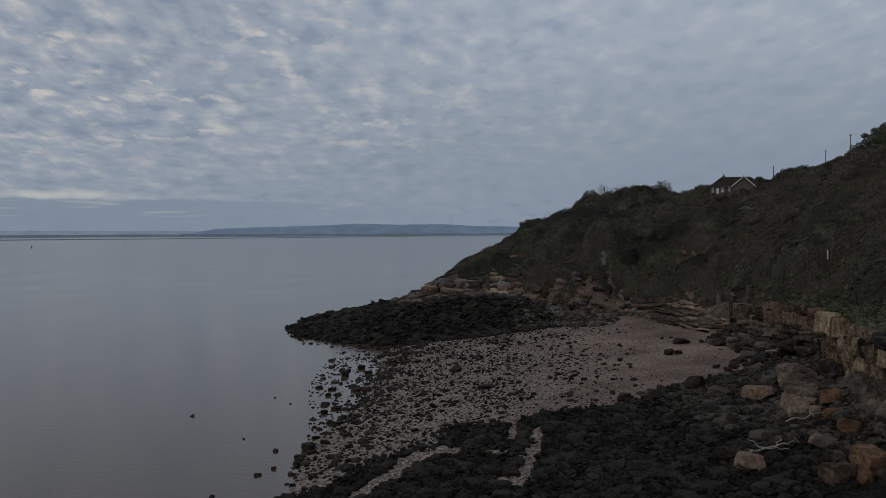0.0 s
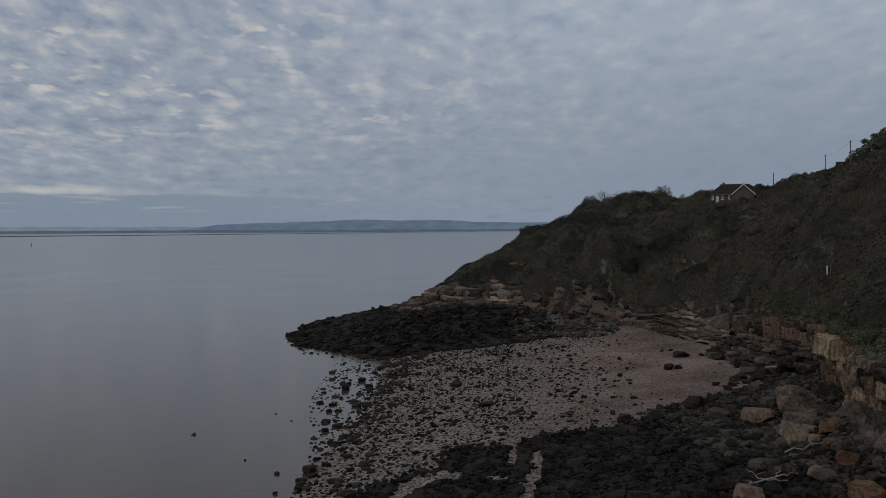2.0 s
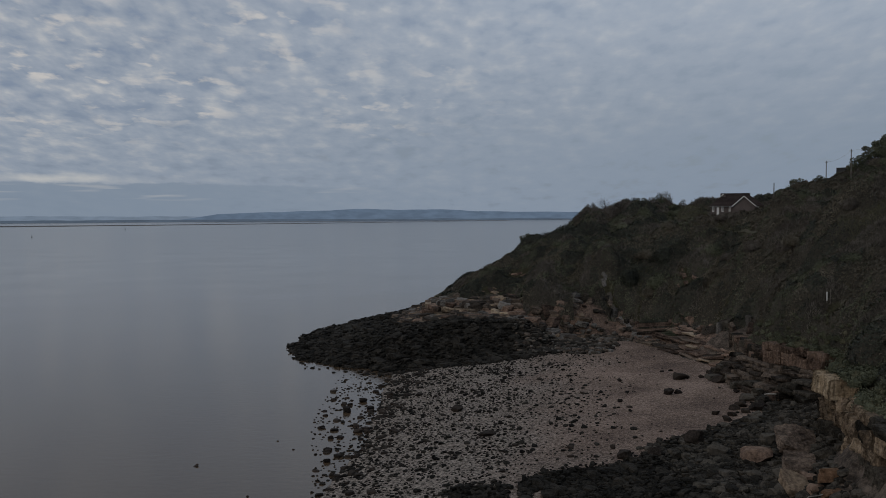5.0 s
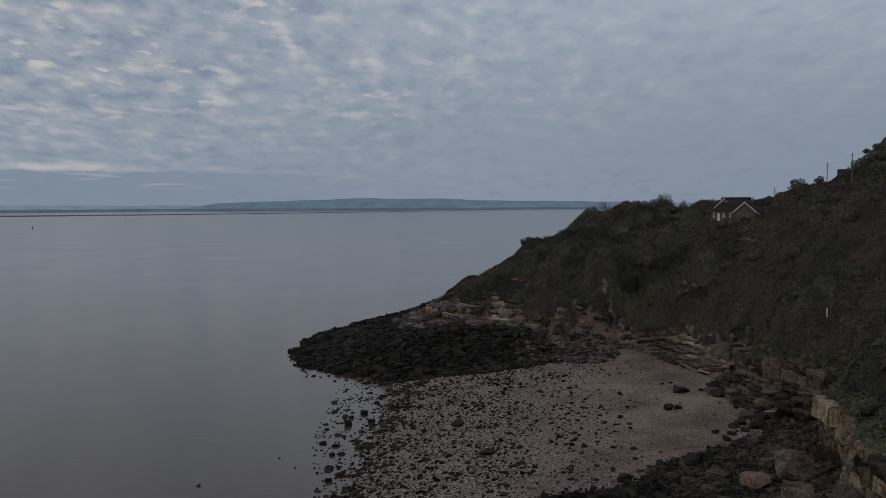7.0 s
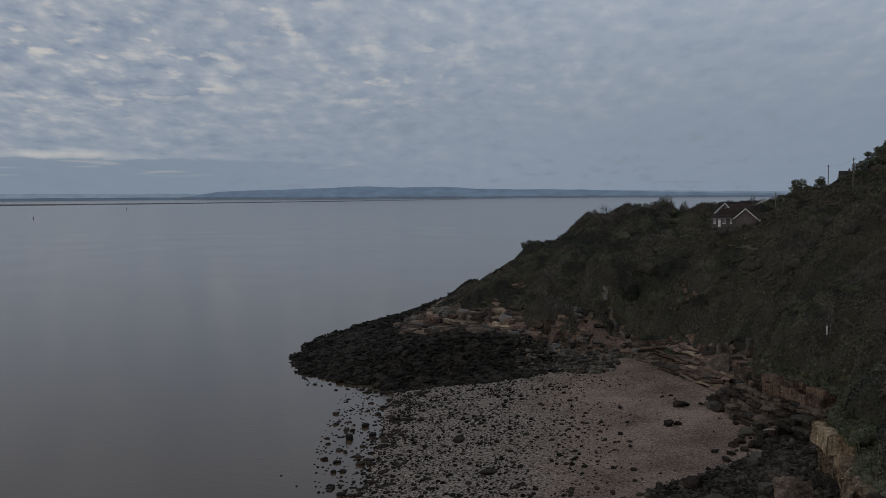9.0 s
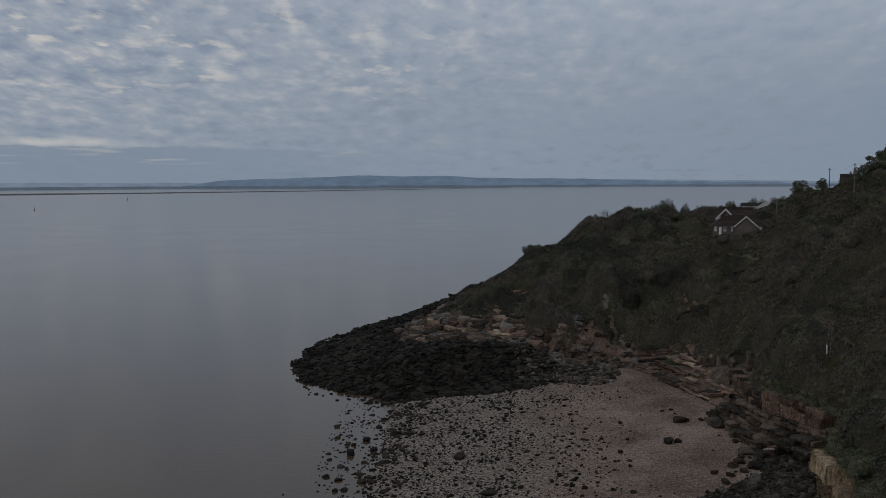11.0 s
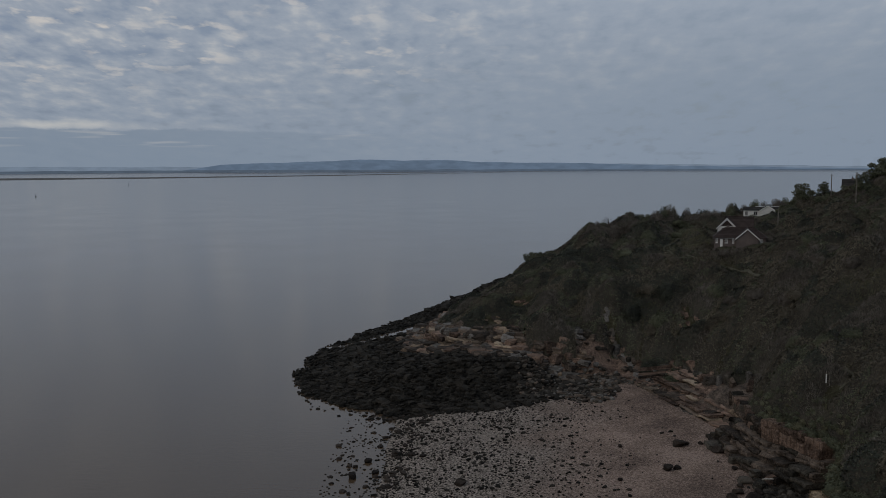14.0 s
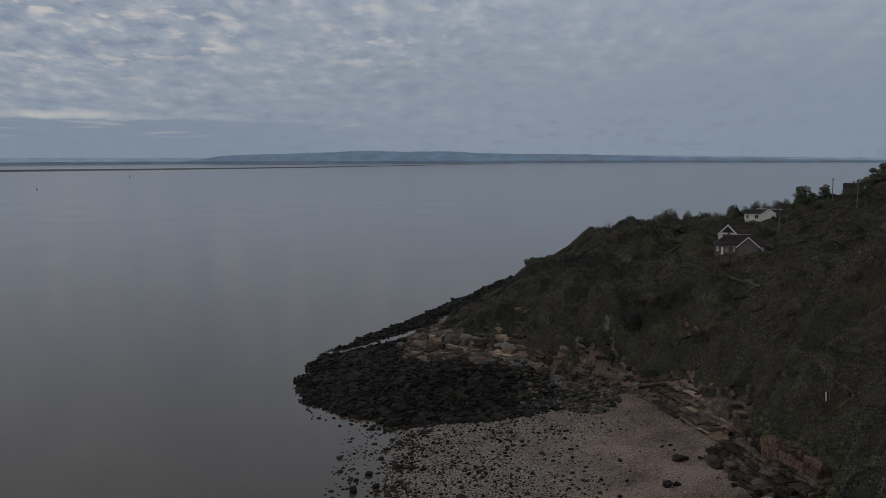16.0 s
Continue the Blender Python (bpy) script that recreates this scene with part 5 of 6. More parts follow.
def roofed_block(house, x0, x1, y0, y1, eave, ridge, wall_mat, roof_mat, along_x=True, over=0.35, verge=None, hip=0.0):
    """Walls with gable ends and two roof slopes; along_x: the ridge runs along x; hip: how far the ends of the ridge lie back."""
    if along_x:
        mid = (y0 + y1) / 2
        bm = bmesh.new()
        pts = [(y0, -0.6), (y1, -0.6), (y1, eave), (mid, ridge), (y0, eave)]
        a = [bm.verts.new((x0, y, z)) for y, z in pts]
        b = [bm.verts.new((x1, y, z)) for y, z in pts]
        a[3].co.x, b[3].co.x = x0 + hip, x1 - hip
        bm.faces.new(a)
        bm.faces.new(b[::-1])
        for k in range(5):
            bm.faces.new((a[k], a[(k + 1) % 5], b[(k + 1) % 5], b[k]))
        part("wall", bm, wall_mat, house)
        k = (ridge - eave) / (mid - y0)
        low_z = eave - over * k + 0.10
        top = ridge + 0.10
        r0, r1 = (x0 + hip, x1 - hip) if hip else (x0 - over, x1 + over)
        if hip:
            for xe, xr, sgn in ((x0 - over, r0, 1), (x1 + over, r1, -1)):
                cs = [(xe, mid + sgn * (y1 + over - mid), low_z), (xe, mid - sgn * (y1 + over - mid), low_z), (xr, mid - sgn * 0.02, top), (xr, mid + sgn * 0.02, top)]
                roof = part("roof", slab(cs, 0.08), roof_mat, house)
                tiles_on(roof, cs, 9, 1, roof_mat)
        for ye, c in ((y0 - over, 1), (y1 + over, -1)):
            cs = [(x0 - over, ye, low_z), (x1 + over, ye, low_z), (r1, mid, top), (r0, mid, top)]
            if c < 0:
                cs = [cs[1], cs[0], cs[3], cs[2]]
            roof = part("roof", slab(cs, 0.08), roof_mat, house)
            tiles_on(roof, cs, 9, 1, roof_mat)
        part("ridge_tile", box(r0, r1, mid - 0.12, mid + 0.12, top + 0.0, top + 0.12, bevel=0.03), roof_mat, house)
    else:
        mid = (x0 + x1) / 2
        part("wall", prism([(x0, -0.6), (x1, -0.6), (x1, eave), (mid, ridge), (x0, eave)], y0, y1), wall_mat, house)
        k = (ridge - eave) / (mid - x0)
        low_z = eave - over * k + 0.10
        top = ridge + 0.10
        for xe, c in ((x0 - over, 1), (x1 + over, -1)):
            cs = [(xe, y0 - over, low_z), (mid, y0 - over, top), (mid, y1, top), (xe, y1, low_z)]
            cs = [cs[3], cs[0], cs[1], cs[2]] if c > 0 else [cs[0], cs[3], cs[2], cs[1]]
            roof = part("roof", slab(cs, 0.08), roof_mat, house)
            tiles_on(roof, cs, 7, 1, roof_mat)
        part("ridge_tile", box(mid - 0.12, mid + 0.12, y0 - over, y1, top, top + 0.12, bevel=0.03), roof_mat, house)
        if verge:
            for sgn in (-1, 1):
                bm = bmesh.new()
                xe = x0 - over if sgn < 0 else x1 + over
                lo = (xe, low_z)
                pts = [(xe, low_z - 0.22), (mid, top - 0.22), (mid, top + 0.03), (xe, low_z + 0.03)]
                part("bargeboard", prism(pts, y0 - over - 0.07, y0 - over - 0.004), verge, house, "white painted bargeboard")


def chimney(house, x, y, z, hi, wall_mat):
    stack = part("chimney", box(x - 0.35, x + 0.35, y - 0.3, y + 0.3, z - 1.2, z + hi, bevel=0.02), wall_mat, house)
    bm = bmesh.new()
    bmesh.ops.create_cone(bm, cap_ends=True, segments=10, radius1=0.13, radius2=0.10, depth=0.4, matrix=Matrix.Translation((x, y, z + hi + 0.2)))
    part("chimney_pot", bm, BROWN_TILE, stack)


def houses():
    base = lambda x, y, dz=0.0: float(heights(x, y)) + dz
    # brown bungalow with a projecting gable
    h = tagged(new("bungalow"), "brown roughcast bungalow with white-edged gable among scrub", "house")
    roofed_block(h, -6.2, 6.2, 0, 6.6, 2.5, 4.7, ROUGHCAST, BROWN_TILE, hip=2.6)
    roofed_block(h, -0.85, 4.3, -1.8, 3.3, 2.45, 4.75, ROUGHCAST, BROWN_TILE, False, verge=WHITE_PAINT)
    for x, w, z, hi in ((-5.6, 0.5, 1.0, 1.25), (-3.3, 0.6, 1.0, 1.25), (-1.6, 0.45, 1.0, 1.2), (5.2, 0.6, 1.0, 1.1)):
        window(h, x, -0.02, z, w, hi)
    door = part("door", box(-4.75, -4.15, -0.07, 0.02, 0.05, 2.0), WHITE_PAINT, h, "white front door")
    part("handle", box(-4.25, -4.2, -0.13, -0.074, 1.0, 1.12), GREY_PAINT, door)
    part("gutter", box(-6.5, -1.3, -0.47, -0.36, 2.20, 2.30, bevel=0.02), GREY_PAINT, h)
    chimney(h, -2.9, 3.3, 4.7, 0.6, ROUGHCAST)
    h.matrix_world = pose(71.4, 221.5, base(71, 220, -0.1), 0, 0, -16)
    # white gabled house behind it
    h = tagged(new("gabled_house"), "white rendered house with brown tiled roof behind the bungalow", "house")
    roofed_block(h, -2.5, 4.8, 0, 6.0, 3.0, 5.4, WHITE_WALL, BROWN_TILE)
    roofed_block(h, -4.4, 0.6, -1.6, 3.0, 2.7, 5.3, WHITE_WALL, BROWN_TILE, False, verge=WHITE_PAINT)
    for x, y, w, z, hi in ((-2.6, -1.62, 1.4, 1.4, 1.2), (-1.0, -1.62, 1.0, 1.4, 1.2), (2.4, -0.02, 1.4, 1.2, 1.2), (3.9, -0.02, 0.8, 1.2, 1.2)):
        window(h, x, y, z, w, hi, GREY_PAINT)
    part("gable_panel", prism([(-3.6, 3.05), (-0.2, 3.05), (-1.9, 4.75)], -1.68, -1.61), BROWN_TILE, h, "dark timbered gable panel")
    h.matrix_world = pose(77.6, 246, base(77.6, 246, 2.3), 0, 0, -20)
    # long white house further off
    h = tagged(new("white_house"), "long low white house with dark tiled roof and gable", "house")
    roofed_block(h, -6.6, 8.2, 0, 6.0, 2.7, 3.5, WHITE_WALL, SLATE_TILE)
    roofed_block(h, -1.4, 4.2, -1.6, 3.5, 2.5, 4.3, WHITE_WALL, SLATE_TILE, False, over=0.25, verge=WHITE_PAINT)
    for x, w in ((-5.6, 0.8), (-2.6, 1.2), (6.0, 1.2)):
        window(h, x, -0.02, 1.0, w, 1.2, GREY_PAINT)
    h.matrix_world = pose(106.4, 306, base(104.7, 306, 2.2), 0, 0, -18)
    # low glasshouse roofs beyond
    h = tagged(new("glasshouse"), "low glasshouse with white glazing bars", "greenhouse")
    roofed_block(h, -6.5, 6.5, 0, 4.0, 1.6, 2.6, GREY_PAINT, GLASS)
    for k in range(9):
        x = -6.4 + k * 1.6
        part("glazing_bar", slab([(x, -0.4, 1.66), (x + 0.12, -0.4, 1.66), (x + 0.12, 2.0, 2.86), (x, 2.0, 2.86)], 0.05), WHITE_PAINT, h)
    part("ridge_bar", box(-6.9, 6.9, 1.85, 2.15, 2.86, 2.98), WHITE_PAINT, h)
    h.matrix_world = pose(119, 330, base(119, 330, 0.3), 0, 0, -15)
    # roof among the trees at the top of the slope
    h = tagged(new("hilltop_house"), "dark roofed house half hidden by hilltop trees", "house")
    roofed_block(h, -2.4, 2.4, 0, 5.0, 2.8, 5.0, ROUGHCAST, SLATE_TILE)
    window(h, -1.2, -0.02, 1.0, 1.1, 1.2)
    window(h, 1.2, -0.02, 1.0, 1.1, 1.2)
    chimney(h, 0.5, 2.5, 5.0, 0.7, ROUGHCAST)
    h.matrix_world = pose(130.0, 292, base(130, 292, -0.5), 0, 0, -25)


houses()


# ---- track, poles, sign ----


def ribbon(name, line, half, lift_, mat, label):
    pts = along(line, 0.8)
    v, f = [], []
    for k, (x, y, a) in enumerate(pts):
        w = half * (1 + 0.25 * math.sin(k * 0.9))
        for sgn in (-1, 0, 1):
            px_, py_ = x - sgn * w * math.sin(a), y + sgn * w * math.cos(a)
            v.append((px_, py_, float(heights(px_, py_)) + 0.30 * lift_ + (0.12 if sgn == 0 else 0)))
    for k in range(len(pts) - 1):
        for q in range(2):
            f.append((k * 3 + q, k * 3 + q + 1, k * 3 + q + 4, k * 3 + q + 3))
    return tagged(put_mesh(name, v, f, mat, shade=True), label, "track", kind="structure")


ribbon("path", PATHWAY, 0.24, 0.5, PALE_TRACK, "narrow worn grass track winding through the scrub")


def tube(points, radii, sides=7, bm=None):
    """A tapering round rod through points."""
    bm = bm or bmesh.new()
    rings = []
    for k, p in enumerate(points):
        p = Vector(p)
        d_ = (Vector(points[min(k + 1, len(points) - 1)]) - Vector(points[max(k - 1, 0)])).normalized()
        q = d_.to_track_quat("Z", "Y").to_matrix()
        rings.append([bm.verts.new(p + q @ Vector((math.cos(6.2832 * j / sides) * radii[k], math.sin(6.2832 * j / sides) * radii[k], 0))) for j in range(sides)])
    for a, b in zip(rings[:-1], rings[1:]):
        for j in range(sides):
            bm.faces.new((a[j], a[(j + 1) % sides], b[(j + 1) % sides], b[j]))
    bm.faces.new(rings[0][::-1])
    bm.faces.new(rings[-1])
    return bm


def utility_pole(x, y, tall, cross=True):
    p = tagged(new("utility_pole"), "grey weathered wooden utility pole in the scrub", "pole", "utility poles on the hill")
    part("pole", tube([(0, 0, -0.5), (0, 0, tall * 0.5), (0, 0, tall)], [0.17, 0.15, 0.12], 10), POLE_WOOD, p)
    if cross:
        arm = part("crossarm", box(-0.7, 0.7, -0.05, 0.05, tall - 0.55, tall - 0.42, bevel=0.01), POLE_WOOD, p)
        for q in (-0.6, 0.6):
            part("insulator", tube([(q, 0, tall - 0.42), (q, 0, tall - 0.3), (q, 0, tall - 0.22)], [0.03, 0.05, 0.03], 8), WHITE_PAINT, arm)
    p.matrix_world = pose(x, y, float(heights(x, y)), 0, 0, 30)
    return Vector((x, y, float(heights(x, y)) + tall - 0.3))


POLE_TOPS = [utility_pole(113.0, 250.0, 51.6 - float(heights(113.0, 250.0))), utility_pole(122.0, 288.0, 50.6 - float(heights(122.0, 288.0))), utility_pole(87.2, 239.0, 41.9 - float(heights(87.2, 239.0)), False)]


def cables():
    a, b = POLE_TOPS[0], POLE_TOPS[1]
    far_end = Vector((190, 215, 62))
    for p, q in ((a, b), (a, far_end)):
        pts = [p.lerp(q, k / 10) - Vector((0, 0, 0.9 * 4 * (k / 10) * (1 - k / 10))) for k in range(11)]
        ob = part("overhead_cable", tube(pts, [0.018] * 11, 5), GREY_PAINT, None)
        tagged(ob, "thin dark overhead cable slung between wooden poles", "cable", "overhead cables")


cables()


def sign():
    x, y = 58.6, 137.0
    p = tagged(new("path_sign"), "white upright notice board on posts among scrub", "sign")
    part("board", box(-0.10, 0.10, -0.04, 0.04, 0.3, 1.7, bevel=0.01), WHITE_WALL, p)
    part("post", box(-0.06, 0.06, 0.05, 0.15, -0.4, 2.2), POLE_WOOD, p)
    part("post", box(0.45, 0.53, -0.05, 0.05, -0.4, 2.1), POLE_WOOD, p)
    part("rail", box(0.0, 1.6, 0.16, 0.24, 0.55, 0.65), POLE_WOOD, p)
    p.matrix_world = pose(x, y, float(heights(x, y)) + 0.7, 0, 0, -20)
    ribbon("cliff_path", CLIFF_PATH, 0.2, 1.0, PALE_TRACK, "short pale worn path beside the notice board")


sign()

# ---- driftwood ----


def driftwood():
    rs = np.random.RandomState(31)
    z0 = float(heights(27.6, 73.5)) + 0.9
    tree = tagged(new("driftwood_branch"), "bleached bare driftwood branch lying on the rocks", "driftwood")

    def limb(parent, a, b, r0, r1, name, wig=0.25):
        a, b = Vector(a), Vector(b)
        pts = [a.lerp(b, k / 6) + Vector(rs.normal(0, wig * 0.35, 3)) * (0 if k in (0, 6) else 1) for k in range(7)]
        return part(name, tube(pts, list(np.linspace(r0, r1, 7)), 6), PALE_WOOD, parent), pts
    stem, pts = limb(tree, (-2.0, 0.2, 0), (3.2, 1.4, 0.5), 0.09, 0.04, "stem")
    for k, (dx_, dy_, dz_) in ((1, (-1.6, -1.0, 0.3)), (2, (-0.8, 1.6, 0.5)), (2, (1.4, -1.3, 0.2)), (3, (1.6, 1.2, 0.6)), (4, (1.2, -0.9, 0.1)), (5, (0.9, 1.1, 0.5))):
        b_ = pts[k] + Vector((dx_, dy_, dz_))
        br, bp = limb(stem, pts[k], b_, 0.05, 0.02, "branch")
        for q in (3, 5):
            limb(br, bp[q], bp[q] + Vector(rs.normal(0, 0.45, 3)) + Vector((0.2, 0, 0.1)), 0.025, 0.01, "twig", 0.1)
    tree.matrix_world = pose(27.2, 73.6, z0, 0, 0, 8)
    bough = tagged(new("driftwood_bough"), "long pale bough lying across fallen rocks", "driftwood")
    limb(bough, (-2.8, 0, 0), (3.0, 0.8, 0.7), 0.07, 0.03, "stem", 0.35)
    bough.matrix_world = pose(32.0, 77.0, float(heights(32, 77)) + 1.1, 0, 0, 12)
    log = tagged(new("driftwood_log"), "pale bleached log lying among dark rocks", "driftwood")
    part("log", tube([(-0.9, 0, 0), (-0.3, 0.03, 0.03), (0.4, -0.02, 0.03), (0.9, 0, 0)], [0.13, 0.15, 0.14, 0.11], 10), PALE_WOOD, log)
    log.matrix_world = pose(47.5, 130.4, float(heights(47.5, 130.4)) + 1.15, 0, 0, 6)


driftwood()

# ---- trees on the skyline ----


def tree(x, y, tall, wide, leaf_mat, label, seed, bare=False):
    rs = np.random.RandomState(seed)
    t_ = tagged(new("tree"), label, "tree", "trees on the hill")
    bm = tube([(0, 0, -0.4), (0.1 * wide, 0, tall * 0.25), (0.05 * wide, 0.08 * wide, tall * 0.55), (0, 0, tall * 0.85)], [0.05 * tall, 0.04 * tall, 0.025 * tall, 0.008 * tall], 8)
    ends = []
    for k in range(9):
        a = 6.283 * k / 9 + rs.normal(0, 0.3)
        z0 = tall * rs.uniform(0.10, 0.55)
        e = Vector((math.cos(a) * wide * rs.uniform(0.5, 0.9), math.sin(a) * wide * rs.uniform(0.5, 0.9), z0 + tall * rs.uniform(0.15, 0.35)))
        m = Vector((0.05 * wide, 0.04 * wide, z0)).lerp(e, 0.5) + Vector((0, 0, 0.06 * tall))
        tube([(0.05 * wide, 0.03 * wide, z0), m, e], [0.018 * tall, 0.012 * tall, 0.004 * tall], 5, bm)
        ends.append(e)
        if bare:
            for q in range(4):
                tube([m.lerp(e, 0.25 * q), m.lerp(e, 0.25 * q) + Vector(rs.normal(0, 0.2 * wide, 3)) + Vector((0, 0, 0.2 * wide))], [0.006 * tall, 0.002 * tall], 4, bm)
    part("trunk", bm, TRUNK, t_)
    n = 520 if bare else 2600
    centres = np.array([e[:] for e in ends] + [[0, 0, tall * 0.85], [0.2 * wide, 0, tall * 0.7], [-0.3 * wide, 0.1, tall * 0.6]])
    spread_ = rs.uniform(0.30, 0.52, len(centres)) * wide
    who = rs.randint(0, len(centres), n)
    q = rs.normal(size=(n, 3))
    q /= np.linalg.norm(q, axis=1)[:, None]
    c = centres[who] + q * (spread_[who] * rs.uniform(0.55, 1.05, n))[:, None] * (1, 1, 0.7)
    a = rs.normal(size=(n, 3))
    a /= np.linalg.norm(a, axis=1)[:, None]
    b = np.cross(a, rs.normal(size=(n, 3)))
    b /= np.linalg.norm(b, axis=1)[:, None]
    s0 = (0.03 if bare else 0.075) * wide
    la, lb = a * (s0 * rs.uniform(0.7, 1.4, n))[:, None], b * (s0 * rs.uniform(0.3, 0.7, n))[:, None]
    v = np.stack([c - la, c + lb, c + la, c - lb], 1).reshape(-1, 3)
    crown = put_mesh("crown", v, np.arange(n * 4).reshape(-1, 4), leaf_mat, t_)
    t_.matrix_world = pose(x, y, float(heights(x, y)), 0, 0, rs.uniform(0, 360))


for k, (x, y, tall, wide, kind) in enumerate([(129.0, 328, 9.6, 4.2, "d"), (133.6, 321, 8.6, 2.8, "d"), (129.2, 270, 8.6, 3.4, "d"), (126.2, 273, 6.2, 2.8, "d"), (133.5, 273, 10.0, 3.8, "d"), (123.5, 277, 4.8, 2.6, "b"), (120, 262, 4.6, 2.6, "d"), (137, 290, 6.0, 3.0, "b"), (127.4, 287, 4.6, 2.4, "d"), (141, 280, 10.0, 3.8, "d"),
                                              (49, 257, 5.6, 3.0, "b"), (45, 262, 5.0, 2.8, "b"), (53, 266, 4.6, 2.5, "b"), (41, 264, 4.4, 2.3, "b"), (57, 272, 4.2, 2.2, "d"), (63, 272, 3.8, 2.0, "b"), (69, 274, 3.6, 2.0, "d"), (21.9, 261, 4.4, 2.2, "d"), (24.6, 262, 3.2, 1.5, "d"), (104, 282, 4.0, 2.1, "d"), (97, 303, 3.8, 2.0, "g"), (113, 276, 4.2, 2.4, "d"), (117, 306, 5.2, 2.6, "d"), (73, 268, 3.6, 2.0, "g"), (85, 282, 3.4, 2.0, "g")]):
    mat, label = {"d": (GORSE, "dark evergreen tree rising out of the hillside scrub"), "b": (THICKET, "leafless grey-brown tree standing in the hillside scrub"), "g": (BRAMBLE, "olive-brown wind-bent tree among the scrub")}[kind]
    tree(x, y, tall, wide, mat, label, 900 + k, kind == "b")


def hedge():
    shapes = [bush_shape(950 + k, 420, 0.13, 0.2) for k in range(3)]
    t_ = np.linspace(0, 1, 16)
    x, y = 62 + 8.5 * t_, 252 + 2.0 * t_
    place = np.stack([x, y, heights(x, y) + 0.4], -1)
    tagged(scatter("hedge", shapes, place, np.tile((0.9, 0.8, 1.5), (16, 1)), GORSE, 0.05, 3), "dark clipped evergreen hedge beside the house gardens", "hedge")


hedge()

# ---- far shore, mud and buoys ----


# backdrop surfaces that give off their own colour, distance haze included
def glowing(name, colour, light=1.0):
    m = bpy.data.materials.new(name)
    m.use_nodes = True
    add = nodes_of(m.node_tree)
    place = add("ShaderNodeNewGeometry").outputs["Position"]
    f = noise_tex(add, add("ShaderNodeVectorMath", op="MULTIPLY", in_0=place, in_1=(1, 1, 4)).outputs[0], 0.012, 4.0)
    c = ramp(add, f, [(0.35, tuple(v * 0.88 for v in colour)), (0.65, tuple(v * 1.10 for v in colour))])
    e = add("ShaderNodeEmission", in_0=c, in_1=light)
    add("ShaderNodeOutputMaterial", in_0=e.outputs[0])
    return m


# air haze is put into these blues; paler means farther off
FAR_HILL = glowing("far_hills_painted_haze", (0.24, 0.335, 0.48))
FARTHER = glowing("farther_hills_painted_haze", (0.36, 0.46, 0.60))
SHORE = glowing("far_shore_painted_haze", (0.175, 0.235, 0.32))
MUD = material("wet_mud", mottled((0.035, 0.034, 0.030), (0.055, 0.052, 0.045), (0.08, 0.076, 0.066), 0.004, 0.03), 0.6)


def ridge(name, dist, deep, stops, mat, label, wob, seed):
    """A distant range: heights at places across, with small unevenness; solid, with a back slope."""
    xs = np.linspace(stops[0][0], stops[-1][0], 240)
    top = np.interp(xs, [p[0] for p in stops], [p[1] for p in stops]) + wob * lumps(xs, xs * 0, 260, seed) + wob * 0.5 * lumps(xs, xs * 0, 90, seed + 1)
    top = np.maximum(top, 0.3)
    n = len(xs)
    far_ = np.sqrt(np.maximum(dist ** 2 - xs ** 2, 1.0))
    v = np.concatenate([np.stack([xs, far_, np.full(n, -1.0)], -1), np.stack([xs, far_ + deep * 0.4, top * 0.8], -1), np.stack([xs, far_ + deep, top], -1)])
    f = [(r_ * n + k, r_ * n + k + 1, (r_ + 1) * n + k + 1, (r_ + 1) * n + k) for r_ in range(2) for k in range(n - 1)]
    tagged(put_mesh(name, v, f, mat, shade=True), label, "hills", kind="structure")


ridge("backdrop_hills", 4890, 25, [(-1560, 0), (-1420, 22), (-1300, 40), (-1000, 50), (-700, 58), (-500, 66), (-330, 58), (-100, 60), (100, 50), (350, 44), (700, 40), (1100, 26), (1500, 18), (2000, 10), (2500, 5)], FAR_HILL, "wooded hills across the estuary, haze put into their blue-grey", 1.6, 41)
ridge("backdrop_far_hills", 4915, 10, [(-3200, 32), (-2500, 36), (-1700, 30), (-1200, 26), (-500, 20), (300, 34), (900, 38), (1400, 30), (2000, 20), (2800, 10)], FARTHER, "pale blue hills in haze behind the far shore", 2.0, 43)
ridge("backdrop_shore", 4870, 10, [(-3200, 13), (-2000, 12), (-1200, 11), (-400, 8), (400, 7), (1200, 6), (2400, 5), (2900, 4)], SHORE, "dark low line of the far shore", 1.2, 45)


def mudbank(name, rows, label):
    v, f = [], []
    for k, (x, y0, y1) in enumerate(rows):
        v += [(x, y0, -0.1), (x, (y0 * 2 + y1) / 3, 0.5), (x, (y0 + y1 * 2) / 3, 0.6), (x, y1, -0.1)]
    for k in range(len(rows) - 1):
        for q in range(3):
            f.append((k * 4 + q, (k + 1) * 4 + q, (k + 1) * 4 + q + 1, k * 4 + q + 1))
    tagged(put_mesh(name, v, f, MUD, shade=True), label, "mudbank", kind="structure")


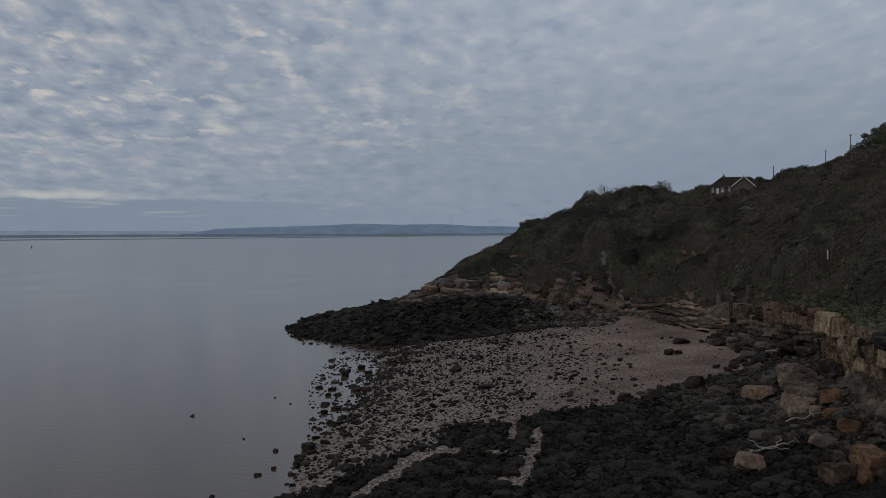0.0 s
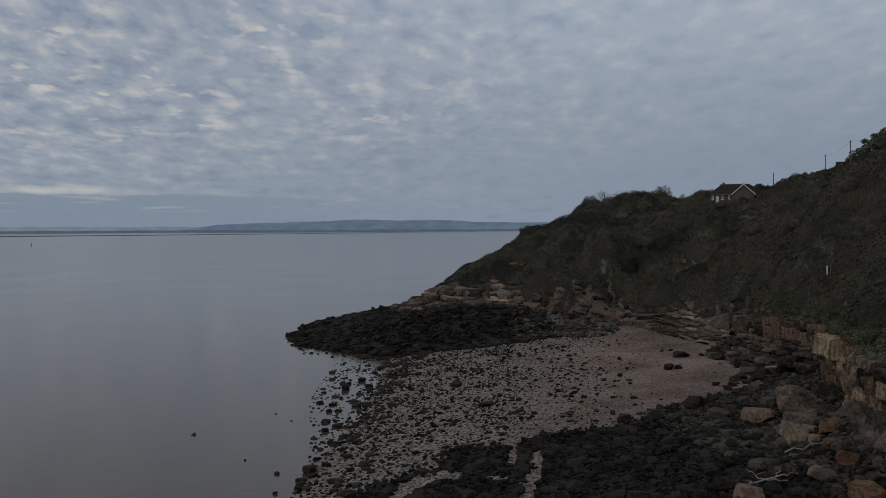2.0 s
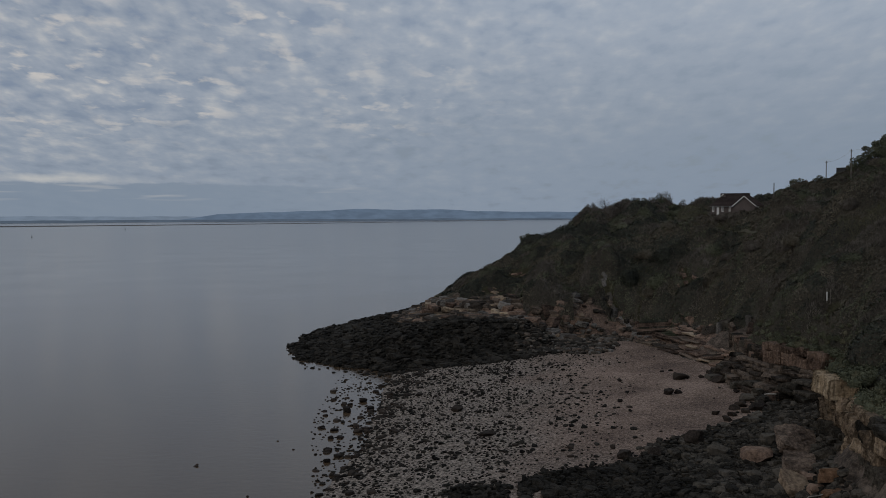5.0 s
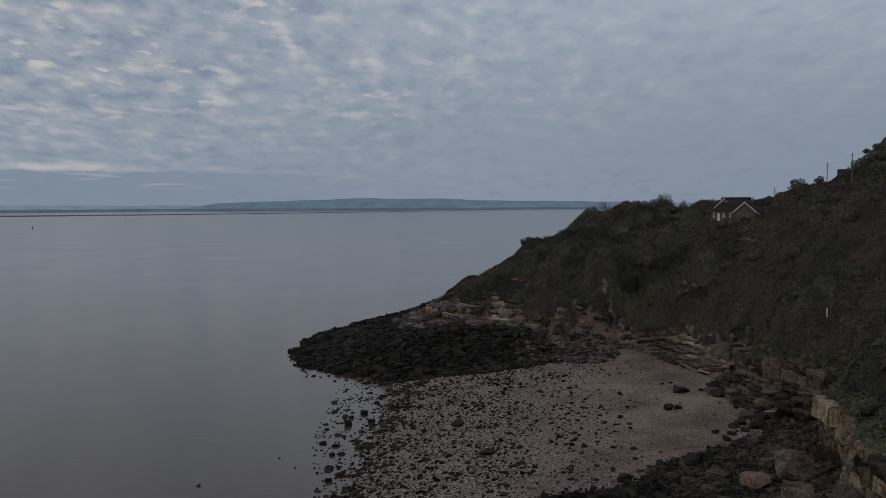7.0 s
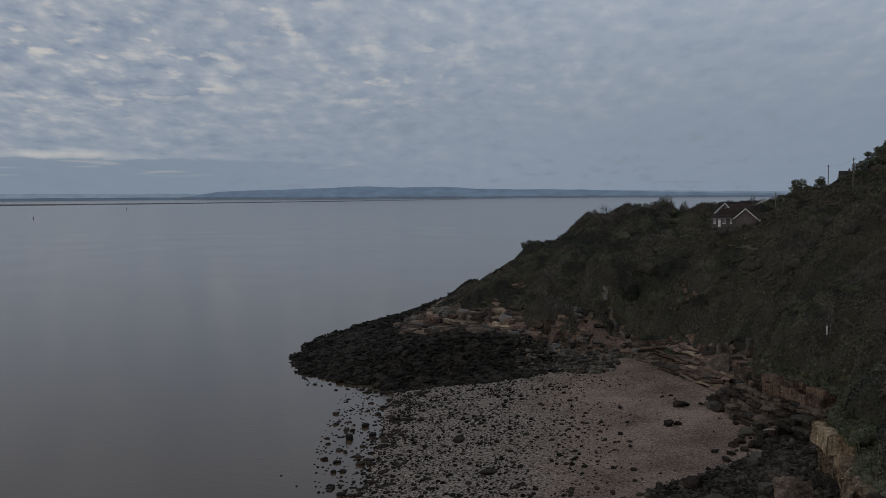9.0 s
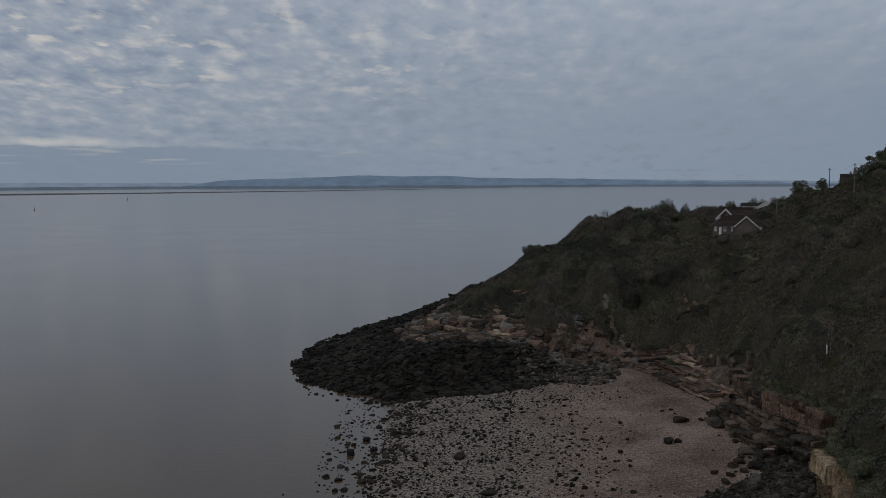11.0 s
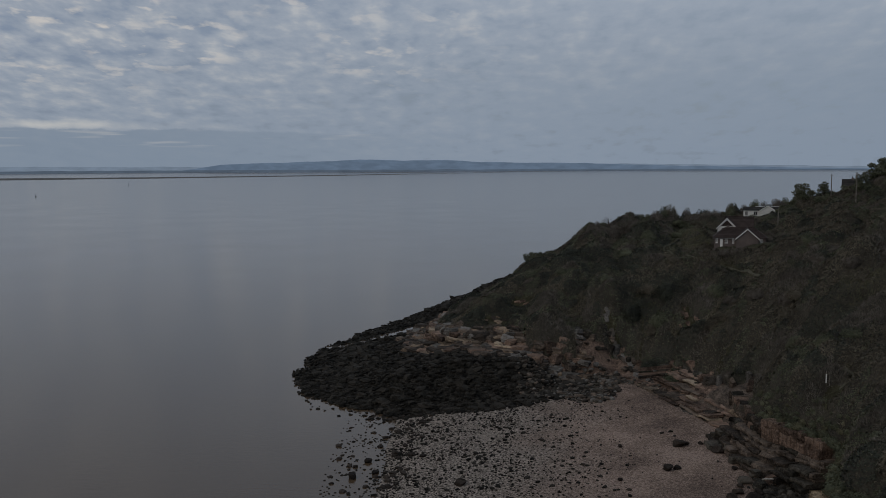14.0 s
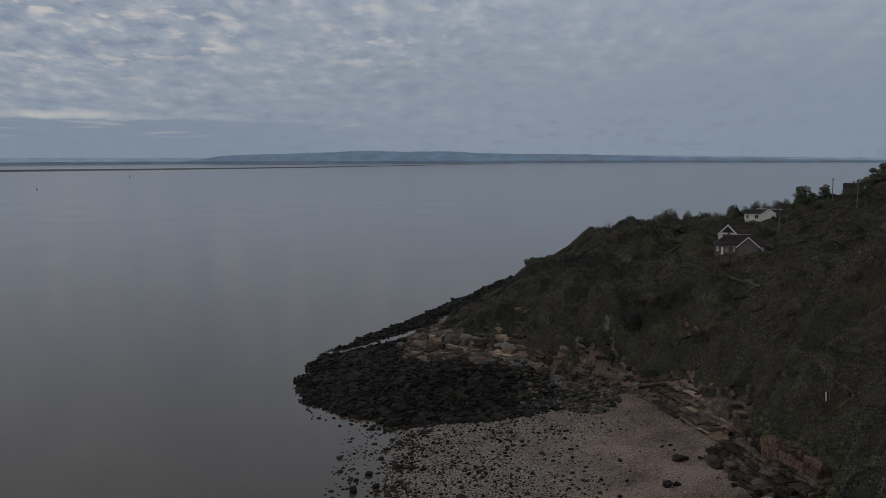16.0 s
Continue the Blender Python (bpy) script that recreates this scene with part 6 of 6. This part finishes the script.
def bank_rows(stops, seed, wob):
    xs = np.linspace(stops[0][0], stops[-1][0], 70)
    a = np.interp(xs, [p[0] for p in stops], [p[1] for p in stops]) + wob * lumps(xs, xs * 0, 300, seed)
    b = np.interp(xs, [p[0] for p in stops], [p[2] for p in stops]) + wob * lumps(xs, xs * 0, 260, seed + 2)
    return list(zip(xs, a, np.maximum(b, a + 3)))


mudbank("mudbank", bank_rows([(-2600, 2500, 3050), (-1430, 2720, 3150), (-1000, 2950, 3300), (-500, 3330, 3600), (0, 3900, 4000), (260, 4250, 4260)], 3, 25), "long dark mudbank bared by the tide")
mudbank("mudbank", bank_rows([(-1250, 4150, 4160), (-800, 4130, 4260), (-100, 4250, 4420), (500, 4420, 4500), (900, 4560, 4565)], 6, 15), "thin dark mudbank near the far shore")
mudbank("mudbank", bank_rows([(900, 4250, 4260), (1500, 4080, 4180), (2000, 3950, 4000), (2200, 3850, 3855)], 9, 10), "thin dark sandbar off the far shore")

BUOY_PAINT = material("dark_buoy_paint", plain((0.02, 0.022, 0.022), 0.2), 0.5)


def buoy(x, y, size):
    b = tagged(new("navigation_buoy"), "small dark navigation buoy floating offshore", "buoy", "buoys in the channel")
    part("float", tube([(0, 0, -0.4), (0, 0, 0.0), (0, 0, 0.6), (0, 0, 0.8)], [1.0, 1.3, 1.3, 0.8], 14), BUOY_PAINT, b)
    part("mast", tube([(0, 0, 0.8), (0, 0, 2.4), (0, 0, 3.4)], [0.6, 0.3, 0.22], 8), BUOY_PAINT, b)
    part("topmark", tube([(0, 0, 3.4), (0, 0, 3.9), (0, 0, 4.4)], [0.15, 0.5, 0.05], 8), BUOY_PAINT, b)
    b.matrix_world = pose(x, y, 0) @ Matrix.Scale(size, 4)


buoy(-688, 1400, 1.0)
buoy(-807, 2110, 1.1)


def far_mast():
    m = tagged(new("distant_mast"), "slender grey mast on the hazy far shore", "mast")
    # glows in the shore's haze colour, no lamp on it
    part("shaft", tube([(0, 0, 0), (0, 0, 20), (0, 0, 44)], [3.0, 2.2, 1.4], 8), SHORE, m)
    m.matrix_world = pose(2135, 4340, 0)


far_mast()


def islet():
    v, f = rock_shape(77, 3, 6, 0.1, 0.12)
    # same self-glowing haze colour as the far shore
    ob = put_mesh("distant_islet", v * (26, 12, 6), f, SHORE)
    ob.matrix_world = pose(1512, 4340, 0.5)
    tagged(ob, "low dark islet far out in the estuary", "islet")


islet()
